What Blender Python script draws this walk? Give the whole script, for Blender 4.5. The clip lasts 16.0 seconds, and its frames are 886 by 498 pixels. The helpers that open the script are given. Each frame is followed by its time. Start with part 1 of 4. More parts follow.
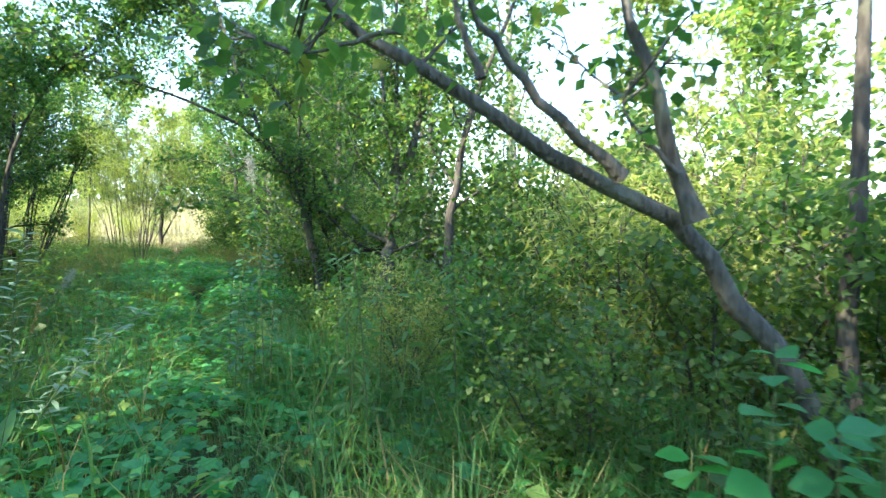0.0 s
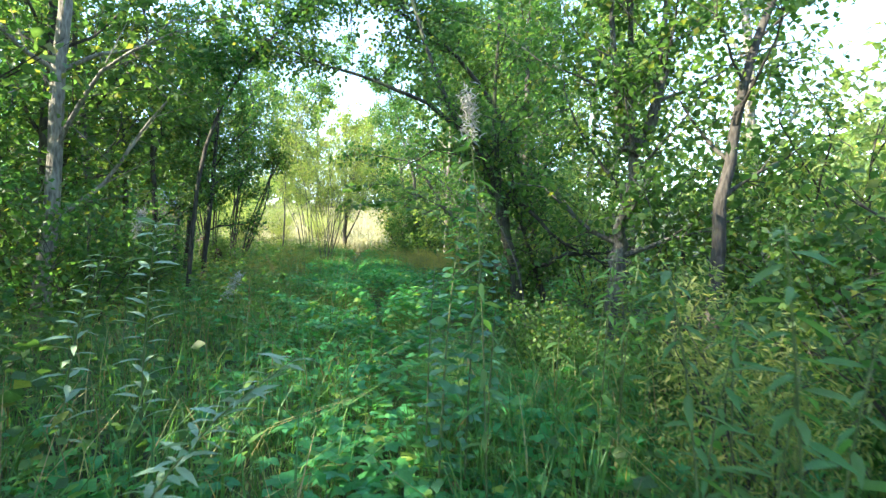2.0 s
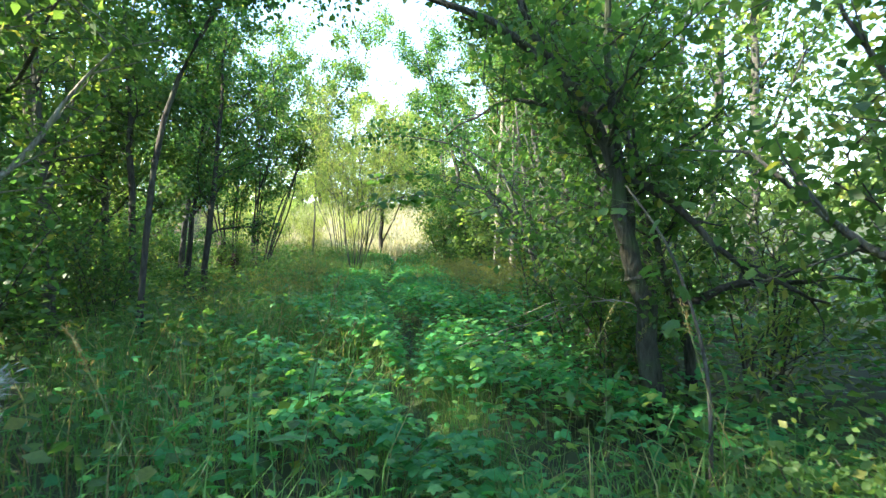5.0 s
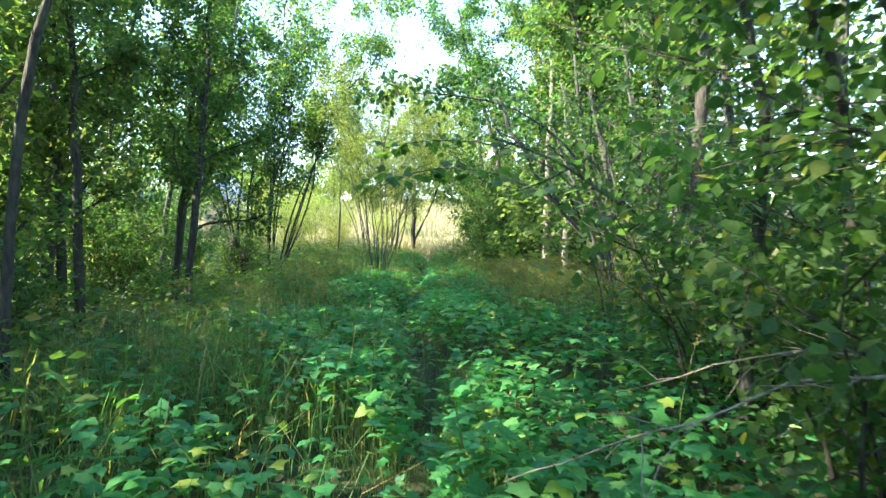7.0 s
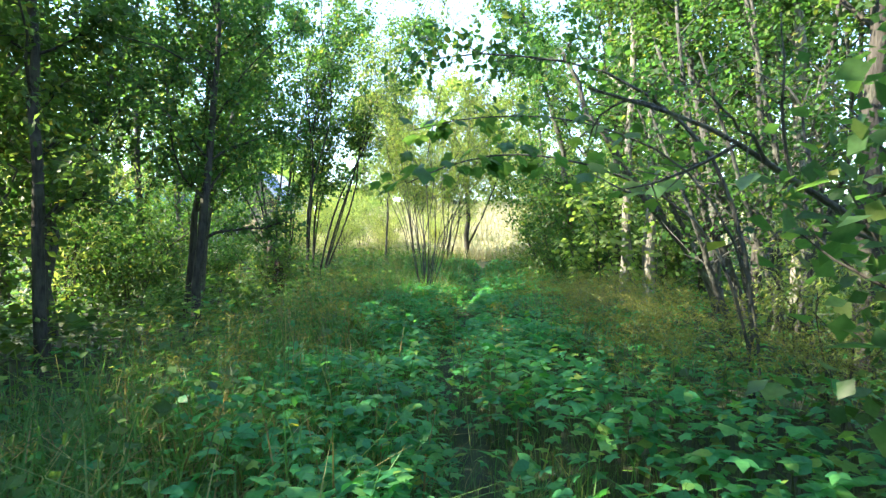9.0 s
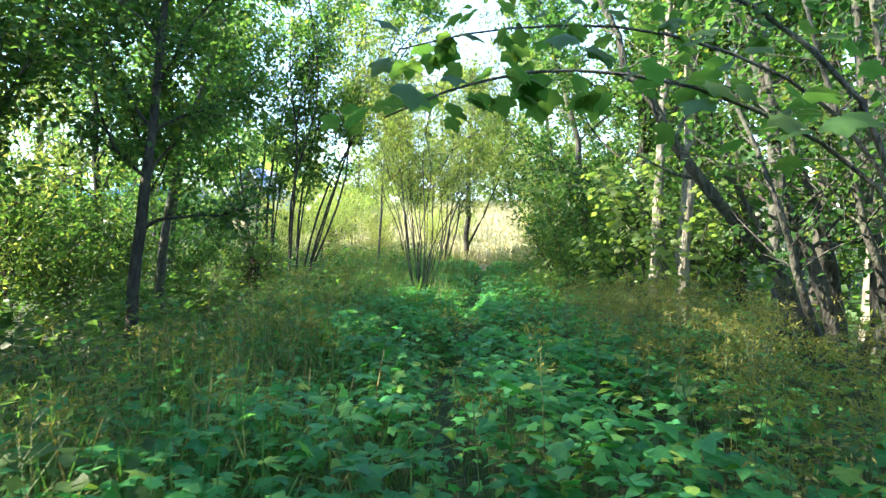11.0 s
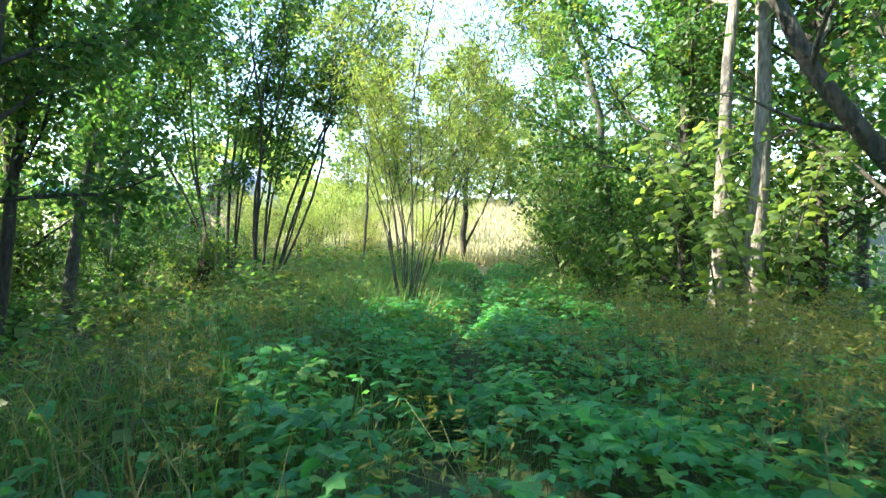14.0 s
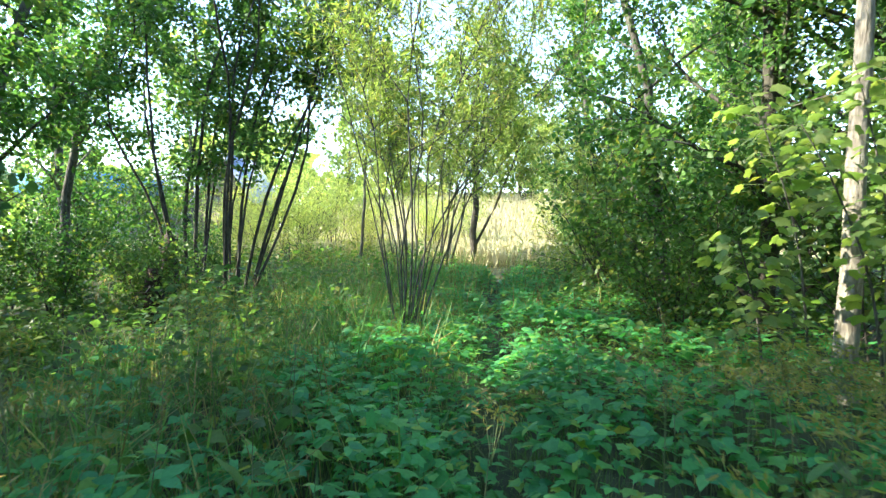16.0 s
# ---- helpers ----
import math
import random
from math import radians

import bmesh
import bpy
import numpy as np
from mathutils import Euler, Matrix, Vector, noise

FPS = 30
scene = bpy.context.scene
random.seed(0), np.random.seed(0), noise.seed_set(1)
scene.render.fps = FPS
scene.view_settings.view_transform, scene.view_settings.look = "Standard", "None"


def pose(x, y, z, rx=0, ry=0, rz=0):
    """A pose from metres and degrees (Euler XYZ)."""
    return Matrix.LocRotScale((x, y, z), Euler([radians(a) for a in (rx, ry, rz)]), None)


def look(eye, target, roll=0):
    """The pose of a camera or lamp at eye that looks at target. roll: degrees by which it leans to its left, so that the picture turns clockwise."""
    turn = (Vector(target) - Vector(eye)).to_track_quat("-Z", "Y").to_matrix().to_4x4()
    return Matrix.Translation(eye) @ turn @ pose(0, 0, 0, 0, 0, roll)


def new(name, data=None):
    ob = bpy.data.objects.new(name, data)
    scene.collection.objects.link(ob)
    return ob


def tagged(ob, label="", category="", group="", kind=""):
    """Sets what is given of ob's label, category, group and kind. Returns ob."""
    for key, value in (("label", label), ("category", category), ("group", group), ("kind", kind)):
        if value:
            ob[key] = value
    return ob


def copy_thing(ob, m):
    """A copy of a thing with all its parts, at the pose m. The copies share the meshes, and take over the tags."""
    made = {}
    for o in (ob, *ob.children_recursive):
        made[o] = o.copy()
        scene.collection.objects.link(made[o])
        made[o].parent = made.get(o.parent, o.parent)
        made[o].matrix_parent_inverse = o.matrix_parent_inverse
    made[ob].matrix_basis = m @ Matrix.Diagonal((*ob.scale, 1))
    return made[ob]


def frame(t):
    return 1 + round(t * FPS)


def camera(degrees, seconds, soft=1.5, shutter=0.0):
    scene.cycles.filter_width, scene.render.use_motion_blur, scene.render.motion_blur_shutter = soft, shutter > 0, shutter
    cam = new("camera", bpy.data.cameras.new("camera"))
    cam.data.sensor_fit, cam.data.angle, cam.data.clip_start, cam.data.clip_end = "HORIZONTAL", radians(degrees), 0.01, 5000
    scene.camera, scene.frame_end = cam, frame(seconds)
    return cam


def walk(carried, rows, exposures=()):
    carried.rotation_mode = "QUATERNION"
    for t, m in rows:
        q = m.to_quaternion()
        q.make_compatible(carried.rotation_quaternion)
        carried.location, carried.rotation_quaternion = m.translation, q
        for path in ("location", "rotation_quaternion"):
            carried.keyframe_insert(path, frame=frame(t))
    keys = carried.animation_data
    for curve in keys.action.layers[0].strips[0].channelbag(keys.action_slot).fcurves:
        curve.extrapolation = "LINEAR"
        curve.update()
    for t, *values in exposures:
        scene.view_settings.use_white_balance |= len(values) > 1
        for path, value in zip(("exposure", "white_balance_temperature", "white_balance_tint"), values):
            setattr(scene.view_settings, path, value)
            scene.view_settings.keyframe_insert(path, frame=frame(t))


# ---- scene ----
cam = camera(76.9, 16.0, soft=1.4, shutter=0.25)
PATH = [
    (0, (0.622, -6.1, 1.415), (1.319, -4.226, 1.369), -0.1),
    (0.5, (0.577, -5.652, 1.366), (1.136, -3.732, 1.343), 1.1),
    (1, (0.555, -5.135, 1.351), (0.93, -3.171, 1.318), 0.7),
    (1.5, (0.517, -4.588, 1.272), (0.726, -2.599, 1.239), 0.4),
    (2, (0.476, -4.125, 1.368), (0.596, -2.129, 1.332), 0.2),
    (2.5, (0.435, -3.589, 1.458), (0.508, -1.591, 1.42), 0.4),
    (3, (0.41, -3.135, 1.516), (0.44, -1.135, 1.483), 0.4),
    (3.5, (0.368, -2.614, 1.555), (0.369, -0.614, 1.522), 0.6),
    (3.7, (0.383, -2.397, 1.509), (0.374, -0.397, 1.494), 0.7),
    (5.8, (0.42, 0.113, 1.46), (0.372, 2.112, 1.417), -0.2),
    (6, (0.453, 0.416, 1.403), (0.389, 2.415, 1.363), -0.2),
    (6.5, (0.448, 1.061, 1.432), (0.34, 3.058, 1.391), -0.2),
    (7, (0.381, 1.693, 1.411), (0.216, 3.686, 1.371), -0.2),
    (7.5, (0.346, 2.202, 1.488), (0.062, 4.181, 1.452), -0.3),
    (8, (0.328, 2.758, 1.573), (-0.001, 4.73, 1.532), -0.5),
    (8.5, (0.28, 3.392, 1.671), (-0.071, 5.361, 1.624), -0.6),
    (8.7, (0.255, 3.548, 1.622), (-0.104, 5.515, 1.579), -0.5),
    (10.8, (-0.134, 5.255, 1.472), (-0.488, 7.223, 1.446), 0.7),
    (11, (-0.117, 5.432, 1.451), (-0.472, 7.4, 1.425), 0.7),
    (11.5, (-0.063, 5.851, 1.465), (-0.418, 7.819, 1.439), 0.6),
    (12, (-0.114, 6.245, 1.446), (-0.458, 8.215, 1.424), 0.7),
    (12.5, (-0.163, 6.598, 1.479), (-0.495, 8.57, 1.453), 0.7),
    (13, (-0.28, 7.001, 1.433), (-0.598, 8.975, 1.407), 0.5),
    (13.5, (-0.39, 7.366, 1.403), (-0.719, 9.338, 1.379), 0.7),
    (14, (-0.512, 7.776, 1.384), (-0.849, 9.747, 1.363), 0.8),
    (14.5, (-0.617, 8.28, 1.383), (-0.963, 10.25, 1.354), 0.6),
    (15, (-0.631, 8.778, 1.43), (-1.002, 10.743, 1.396), 0.5),
    (15.5, (-0.736, 9.307, 1.488), (-1.1, 11.273, 1.451), 0.4),
    (16, (-0.916, 9.888, 1.493), (-1.275, 11.855, 1.455), 0.6),
]
walk(cam, [(t, look(eye, target, roll)) for t, eye, target, roll in PATH])

# ---- world, sun, exposure ----
SUN_AZ, SUN_EL = -106.0, 38.0          # degrees clockwise from +y, above the horizon
scene.view_settings.exposure = 2.95
world = bpy.data.worlds.new("sky")
scene.world = world
world.use_nodes = True
wn = world.node_tree.nodes
sky = wn.new("ShaderNodeTexSky")
sky.sky_type = "NISHITA"
sky.sun_disc = False
sky.sun_elevation = radians(SUN_EL)
sky.sun_rotation = radians(SUN_AZ)
sky.air_density, sky.dust_density, sky.ozone_density = 1.0, 0.25, 1.6
world.node_tree.links.new(sky.outputs[0], wn["Background"].inputs[0])
wn["Background"].inputs[1].default_value = 0.145
sun_data = bpy.data.lights.new("sun", "SUN")
sun_data.energy, sun_data.angle, sun_data.color = 3.6, radians(0.6), (1.0, 0.89, 0.70)
sun = new("sun", sun_data)
_az, _el = radians(SUN_AZ), radians(SUN_EL)
SUN_DIR = Vector((math.sin(_az) * math.cos(_el), math.cos(_az) * math.cos(_el), math.sin(_el)))
sun.matrix_world = look(tuple(SUN_DIR * 60), (0, 0, 0))


# ---- materials ----
def material(name):
    m = bpy.data.materials.new(name)
    m.use_nodes = True
    nt = m.node_tree
    return m, nt.nodes, nt.links, nt.nodes["Principled BSDF"]


def ramp(nodes, stops):
    r = nodes.new("ShaderNodeValToRGB")
    e = r.color_ramp.elements
    while len(e) < len(stops):
        e.new(0.5)
    for i, (p, c) in enumerate(stops):
        e[i].position, e[i].color = p, (*c, 1)
    return r


def leaf_material(name, dark, mid, pale, odd, rough=0.42, through_light=0.45, glow=(2.1, 2.2, 1.05), gloss=0.25):
    """A leaf: each one its own tint, a mottled face, and light that comes through it."""
    m, n, l, p = material(name)
    geo, info = n.new("ShaderNodeNewGeometry"), n.new("ShaderNodeObjectInfo")
    tint = ramp(n, [(0.0, dark), (0.45, mid), (0.88, pale), (0.975, odd)])
    l.new(geo.outputs["Random Per Island"], tint.inputs[0])
    coord = n.new("ShaderNodeTexCoord")
    fine, broad = n.new("ShaderNodeTexNoise"), n.new("ShaderNodeTexNoise")
    fine.inputs["Scale"].default_value, broad.inputs["Scale"].default_value = 60.0, 1.1
    fine.inputs["Detail"].default_value = 3.0
    for t in (fine, broad):
        l.new(coord.outputs["Object"], t.inputs["Vector"])
    hsv = n.new("ShaderNodeHueSaturation")
    add = n.new("ShaderNodeMath"); add.operation = "MULTIPLY_ADD"
    add.inputs[1].default_value, add.inputs[2].default_value = 0.7, 0.3
    l.new(fine.outputs[0], add.inputs[0])
    add2 = n.new("ShaderNodeMath"); add2.operation = "MULTIPLY_ADD"
    add2.inputs[1].default_value = 0.8
    l.new(broad.outputs[0], add2.inputs[0]); l.new(add.outputs[0], add2.inputs[2])
    l.new(add2.outputs[0], hsv.inputs["Value"])
    hue = n.new("ShaderNodeMath"); hue.operation = "MULTIPLY_ADD"
    hue.inputs[1].default_value, hue.inputs[2].default_value = 0.04, 0.48
    l.new(info.outputs["Random"], hue.inputs[0]); l.new(hue.outputs[0], hsv.inputs["Hue"])
    l.new(tint.outputs[0], hsv.inputs["Color"])
    l.new(hsv.outputs[0], p.inputs["Base Color"])
    p.inputs["Roughness"].default_value = rough
    p.inputs["Specular IOR Level"].default_value = gloss
    bump = n.new("ShaderNodeBump"); bump.inputs["Strength"].default_value = 0.25; bump.inputs["Distance"].default_value = 0.004
    l.new(fine.outputs[0], bump.inputs["Height"]); l.new(bump.outputs[0], p.inputs["Normal"])
    gain = n.new("ShaderNodeMix"); gain.data_type = "RGBA"; gain.blend_type = "MULTIPLY"
    gain.inputs[0].default_value = 1.0
    l.new(hsv.outputs[0], gain.inputs[6]); gain.inputs[7].default_value = (*glow, 1)
    tr, mix = n.new("ShaderNodeBsdfTranslucent"), n.new("ShaderNodeMixShader")
    l.new(gain.outputs[2], tr.inputs[0])
    mix.inputs[0].default_value = through_light
    l.new(p.outputs[0], mix.inputs[1]); l.new(tr.outputs[0], mix.inputs[2])
    l.new(mix.outputs[0], n["Material Output"].inputs[0])
    return m


def bark_material(name, dark, light, patch, scale=1.0):
    m, n, l, p = material(name)
    coord, mapp = n.new("ShaderNodeTexCoord"), n.new("ShaderNodeMapping")
    mapp.inputs["Scale"].default_value = (30 * scale, 30 * scale, 7 * scale)
    l.new(coord.outputs["Object"], mapp.inputs[0])
    grain, spots = n.new("ShaderNodeTexNoise"), n.new("ShaderNodeTexNoise")
    grain.inputs["Scale"].default_value, grain.inputs["Detail"].default_value = 1.0, 6.0
    spots.inputs["Scale"].default_value, spots.inputs["Detail"].default_value = 4.0, 5.0
    l.new(mapp.outputs[0], grain.inputs["Vector"]); l.new(coord.outputs["Object"], spots.inputs["Vector"])
    base = ramp(n, [(0.3, dark), (0.72, light)])
    l.new(grain.outputs[0], base.inputs[0])
    mask = ramp(n, [(0.52, (0, 0, 0)), (0.68, (1, 1, 1))])
    l.new(spots.outputs[0], mask.inputs[0])
    mix = n.new("ShaderNodeMix"); mix.data_type = "RGBA"
    l.new(mask.outputs[0], mix.inputs[0]); l.new(base.outputs[0], mix.inputs[6]); mix.inputs[7].default_value = (*patch, 1)
    l.new(mix.outputs[2], p.inputs["Base Color"])
    p.inputs["Roughness"].default_value = 0.9
    bump = n.new("ShaderNodeBump"); bump.inputs["Strength"].default_value = 1.0; bump.inputs["Distance"].default_value = 0.03
    l.new(grain.outputs[0], bump.inputs["Height"]); l.new(bump.outputs[0], p.inputs["Normal"])
    return m


def plain_material(name, a, b, scale, rough=0.8):
    m, n, l, p = material(name)
    coord, t = n.new("ShaderNodeTexCoord"), n.new("ShaderNodeTexNoise")
    t.inputs["Scale"].default_value, t.inputs["Detail"].default_value = scale, 8.0
    l.new(coord.outputs["Object"], t.inputs["Vector"])
    r = ramp(n, [(0.3, a), (0.7, b)])
    l.new(t.outputs[0], r.inputs[0]); l.new(r.outputs[0], p.inputs["Base Color"])
    p.inputs["Roughness"].default_value = rough
    bump = n.new("ShaderNodeBump"); bump.inputs["Strength"].default_value = 0.5; bump.inputs["Distance"].default_value = 0.02
    l.new(t.outputs[0], bump.inputs["Height"]); l.new(bump.outputs[0], p.inputs["Normal"])
    return m


LEAF = leaf_material("tree_leaf", (0.036, 0.084, 0.028), (0.056, 0.120, 0.038), (0.090, 0.165, 0.048), (0.16, 0.18, 0.045), through_light=0.5)
# Willow's own pale green, also standing in for sun on maples and far trees.
LEAF_PALE = leaf_material("willow_sunlit_leaf", (0.088, 0.138, 0.047), (0.125, 0.188, 0.061), (0.170, 0.230, 0.077), (0.27, 0.25, 0.09), through_light=0.52)
# Sunlight in the clearing is put into this brighter leaf colour.
LEAF_SUNNY = leaf_material("sun_bright_leaf", (0.136, 0.182, 0.064), (0.188, 0.235, 0.084), (0.250, 0.288, 0.108), (0.33, 0.31, 0.125), through_light=0.52)
LEAF_DARK = leaf_material("shade_leaf", (0.038, 0.088, 0.032), (0.056, 0.120, 0.040), (0.084, 0.158, 0.050), (0.15, 0.16, 0.04), through_light=0.5)
HERB = leaf_material("herb_leaf", (0.038, 0.175, 0.066), (0.056, 0.235, 0.084), (0.095, 0.290, 0.084), (0.19, 0.30, 0.06), 0.45, 0.45, (1.7, 1.95, 1.0))
GRASS = leaf_material("grass_blade", (0.052, 0.130, 0.040), (0.078, 0.172, 0.052), (0.115, 0.215, 0.066), (0.30, 0.26, 0.13), 0.5, 0.42)
DRY = leaf_material("dry_grass", (0.12, 0.12, 0.04), (0.20, 0.18, 0.07), (0.28, 0.24, 0.10), (0.36, 0.28, 0.14), 0.7, 0.35, (1.4, 1.3, 0.9))
TAN_HEAD = leaf_material("seed_head", (0.14, 0.17, 0.045), (0.20, 0.22, 0.06), (0.27, 0.26, 0.08), (0.32, 0.27, 0.11), 0.8, 0.4, (1.6, 1.6, 0.8))
HAY = leaf_material("hay", (0.36, 0.33, 0.20), (0.44, 0.41, 0.27), (0.50, 0.47, 0.32), (0.50, 0.44, 0.26), 0.8, 0.35, (1.1, 1.05, 0.95))
FLUFF = leaf_material("seed_fluff", (0.26, 0.26, 0.24), (0.34, 0.34, 0.32), (0.42, 0.41, 0.38), (0.45, 0.43, 0.38), 0.9, 0.35, (1.1, 1.1, 1.1))
SILVER = leaf_material("silvery_leaf", (0.15, 0.26, 0.13), (0.21, 0.32, 0.19), (0.29, 0.38, 0.26), (0.26, 0.32, 0.14), 0.32, 0.3, (1.3, 1.5, 0.9), 0.6)
BLUISH = leaf_material("aspen_leaf", (0.048, 0.14, 0.062), (0.066, 0.18, 0.080), (0.10, 0.22, 0.10), (0.18, 0.24, 0.07), 0.25, 0.35, (1.6, 1.9, 0.9), 0.7)
STEM = plain_material("green_stem", (0.07, 0.12, 0.035), (0.14, 0.17, 0.06), 30.0, 0.6)
BARK = bark_material("grey_bark", (0.030, 0.030, 0.027), (0.125, 0.122, 0.108), (0.14, 0.148, 0.115), 1.4)
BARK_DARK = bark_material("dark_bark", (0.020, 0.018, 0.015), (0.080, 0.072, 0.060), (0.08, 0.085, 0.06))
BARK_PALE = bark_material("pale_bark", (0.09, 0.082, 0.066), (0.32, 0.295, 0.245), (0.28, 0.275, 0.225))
BARK_MOSSY = bark_material("mossy_bark", (0.014, 0.015, 0.010), (0.085, 0.085, 0.062), (0.050, 0.078, 0.030), 1.7)
DEAD = bark_material("dead_wood", (0.13, 0.11, 0.09), (0.36, 0.32, 0.27), (0.28, 0.26, 0.22))
ROT = bark_material("rotten_wood", (0.012, 0.008, 0.006), (0.06, 0.035, 0.025), (0.03, 0.022, 0.015))
SOIL = plain_material("leaf_litter", (0.022, 0.024, 0.012), (0.048, 0.072, 0.024), 6.0, 0.95)


# ---- building helpers ----
def mesh_of(name, verts, tris, mat, smooth=False):
    verts, tris = np.asarray(verts, np.float32).reshape(-1, 3), np.asarray(tris, np.int32).reshape(-1, 3)
    me = bpy.data.meshes.new(name)
    me.vertices.add(len(verts)); me.vertices.foreach_set("co", verts.ravel())
    me.loops.add(tris.size); me.loops.foreach_set("vertex_index", tris.ravel())
    me.polygons.add(len(tris)); me.polygons.foreach_set("loop_start", np.arange(0, tris.size, 3, dtype=np.int32))
    if smooth:
        me.polygons.foreach_set("use_smooth", np.ones(len(tris), bool))
    me.materials.append(mat)
    me.update(calc_edges=True)
    return me


def part(name, me, parent=None, label=""):
    ob = new(name, me)
    if parent is not None:
        ob.parent = parent
    if label:
        ob["label"] = label
    return ob


def thing(name, x, y, z, label, category, group=""):
    ob = new(name)
    ob.empty_display_size = 0.2
    ob.matrix_basis = pose(x, y, z)
    return tagged(ob, label, category, group)


class Soup:
    """Vertices and triangles gathered into one mesh."""
    def __init__(self):
        self.v, self.t, self.n = [], [], 0

    def add(self, v, t):
        v = np.asarray(v, float).reshape(-1, 3)
        self.v.append(v); self.t.append(np.asarray(t).reshape(-1, 3) + self.n); self.n += len(v)

    def mesh(self, name, mat, smooth=False):
        return mesh_of(name, np.concatenate(self.v), np.concatenate(self.t), mat, smooth)


def unit(a):
    return a / np.maximum(np.linalg.norm(a, axis=-1, keepdims=True), 1e-9)


def tube(pts, radii, sides=6, rng=None, rough=0.0):
    """A tapered round branch along the points."""
    pts, radii = np.asarray(pts, float), np.asarray(radii, float)
    d = unit(np.gradient(pts, axis=0))
    ref = np.where(np.abs(d[:, 2:]) < 0.9, [[0.0, 0, 1]], [[1.0, 0, 0]])
    a = unit(np.cross(d, ref)); b = np.cross(d, a)
    ang = np.arange(sides) * 2 * math.pi / sides
    r = radii[:, None] * (1 + (rng.normal(0, rough, (len(pts), sides)) if rough else 0))
    v = pts[:, None] + r[..., None] * (np.cos(ang)[None, :, None] * a[:, None] + np.sin(ang)[None, :, None] * b[:, None])
    i, j = np.meshgrid(np.arange(len(pts) - 1), np.arange(sides), indexing="ij")
    k = (j + 1) % sides
    p, q, s, u = i * sides + j, i * sides + k, (i + 1) * sides + k, (i + 1) * sides + j
    t = np.concatenate([np.stack([p, q, s], -1).reshape(-1, 3), np.stack([p, s, u], -1).reshape(-1, 3)])
    top = (len(pts) - 1) * sides
    cap = [[top, top + n, top + n + 1] for n in range(1, sides - 1)]
    return v.reshape(-1, 3), np.concatenate([t, cap])


def smooth_line(pts, n):
    """n points on a smooth line through the given ones."""
    pts = np.asarray(pts, float)
    if len(pts) < 3:
        return np.linspace(pts[0], pts[-1], n)
    s = np.linspace(0, len(pts) - 1, n)
    out = []
    for u in s:
        k = min(int(u), len(pts) - 2); f = u - k
        p0, p1, p2, p3 = pts[max(k - 1, 0)], pts[k], pts[k + 1], pts[min(k + 2, len(pts) - 1)]
        out.append(0.5 * (2 * p1 + (p2 - p0) * f + (2 * p0 - 5 * p1 + 4 * p2 - p3) * f * f + (3 * p1 - p0 - 3 * p2 + p3) * f ** 3))
    return np.array(out)


def wander(rng, start, way, length, n, turn=0.18, lift=0.0):
    """A line that wanders off from start along way."""
    pts, d = [np.asarray(start, float)], unit(np.asarray(way, float))
    for _ in range(n - 1):
        d = unit(d + rng.normal(0, turn, 3) + (0, 0, lift))
        pts.append(pts[-1] + d * length / (n - 1))
    return np.array(pts)


OVAL = (np.array([(0, 0, 0), (-0.36, 0.48, 0.07), (0, 1, -0.05), (0.36, 0.48, 0.07)]), np.array([(0, 3, 2), (0, 2, 1)]))
OVAL_FINE = (np.array([(0, 0, 0), (-0.28, 0.25, 0.05), (-0.33, 0.55, 0.06), (0, 1, -0.07), (0.33, 0.55, 0.06), (0.28, 0.25, 0.05)]),
             np.array([(0, 5, 4), (0, 4, 3), (0, 3, 2), (0, 2, 1)]))
LANCE = (np.array([(0, 0, 0), (-0.11, 0.45, 0.03), (0, 1, -0.10), (0.11, 0.45, 0.03)]), np.array([(0, 3, 2), (0, 2, 1)]))
BROAD = (np.array([(0, 0, 0), (-0.27, 0.22, 0.05), (-0.36, 0.52, 0.06), (-0.17, 0.82, 0.0), (0, 1, -0.08), (0.17, 0.82, 0.0),
                   (0.36, 0.52, 0.06), (0.27, 0.22, 0.05), (0, 0.5, -0.02)]),
         np.array([(8, 0, 7), (8, 7, 6), (8, 6, 5), (8, 5, 4), (8, 4, 3), (8, 3, 2), (8, 2, 1), (8, 1, 0)]))


def herb_template():
    """Three toothed leaflets on one stalk tip."""
    v, t = [], []
    outline = [(0, 0, 0), (0.27, 0.20, 0.04), (0.31, 0.50, 0.05), (0.15, 0.78, 0.0), (0, 1.0, -0.09)]
    full = outline + [(-x, y, z) for x, y, z in outline[-2:0:-1]]
    for turn, size in ((0, 1.0), (72, 0.82), (-72, 0.82)):
        c, s, n = math.cos(radians(turn)), math.sin(radians(turn)), len(v)
        v += [((x * c - y * s) * size, (x * s + y * c) * size + 0.03, z * size - 0.1 * abs(y) * (turn != 0)) for x, y, z in full]
        m = len(full)
        ring = [(i, m - i) for i in range(1, m // 2)]
        t += [(n, n + 1, n + m - 1)]
        for (a, b), (e, f) in zip(ring, ring[1:]):
            t += [(n + a, n + e, n + f), (n + a, n + f, n + b)]
        t += [(n + ring[-1][0], n + m // 2, n + ring[-1][1])]
    return np.array(v), np.array(t)


def lobed_template():
    """One blade with five pointed lobes, sagging at the tips."""
    pts = [(0, 0.04)]
    for k, a in enumerate((-128, -96, -64, -36, 0 - 14, 0, 14, 36, 64, 96, 128)):
        r = (0.62, 0.42, 0.78, 0.50, 0.72, 1.0, 0.72, 0.50, 0.78, 0.42, 0.62)[k]
        pts.append((r * math.sin(radians(a)), 0.30 + r * 0.72 * math.cos(radians(a))))
    v = [(x, y, -0.16 * (x * x + (y - 0.3) ** 2)) for x, y in pts] + [(0, 0.32, 0.03)]
    n = len(pts)
    return np.array(v), np.array([(n, (k + 1) % n, k) for k in range(n)])


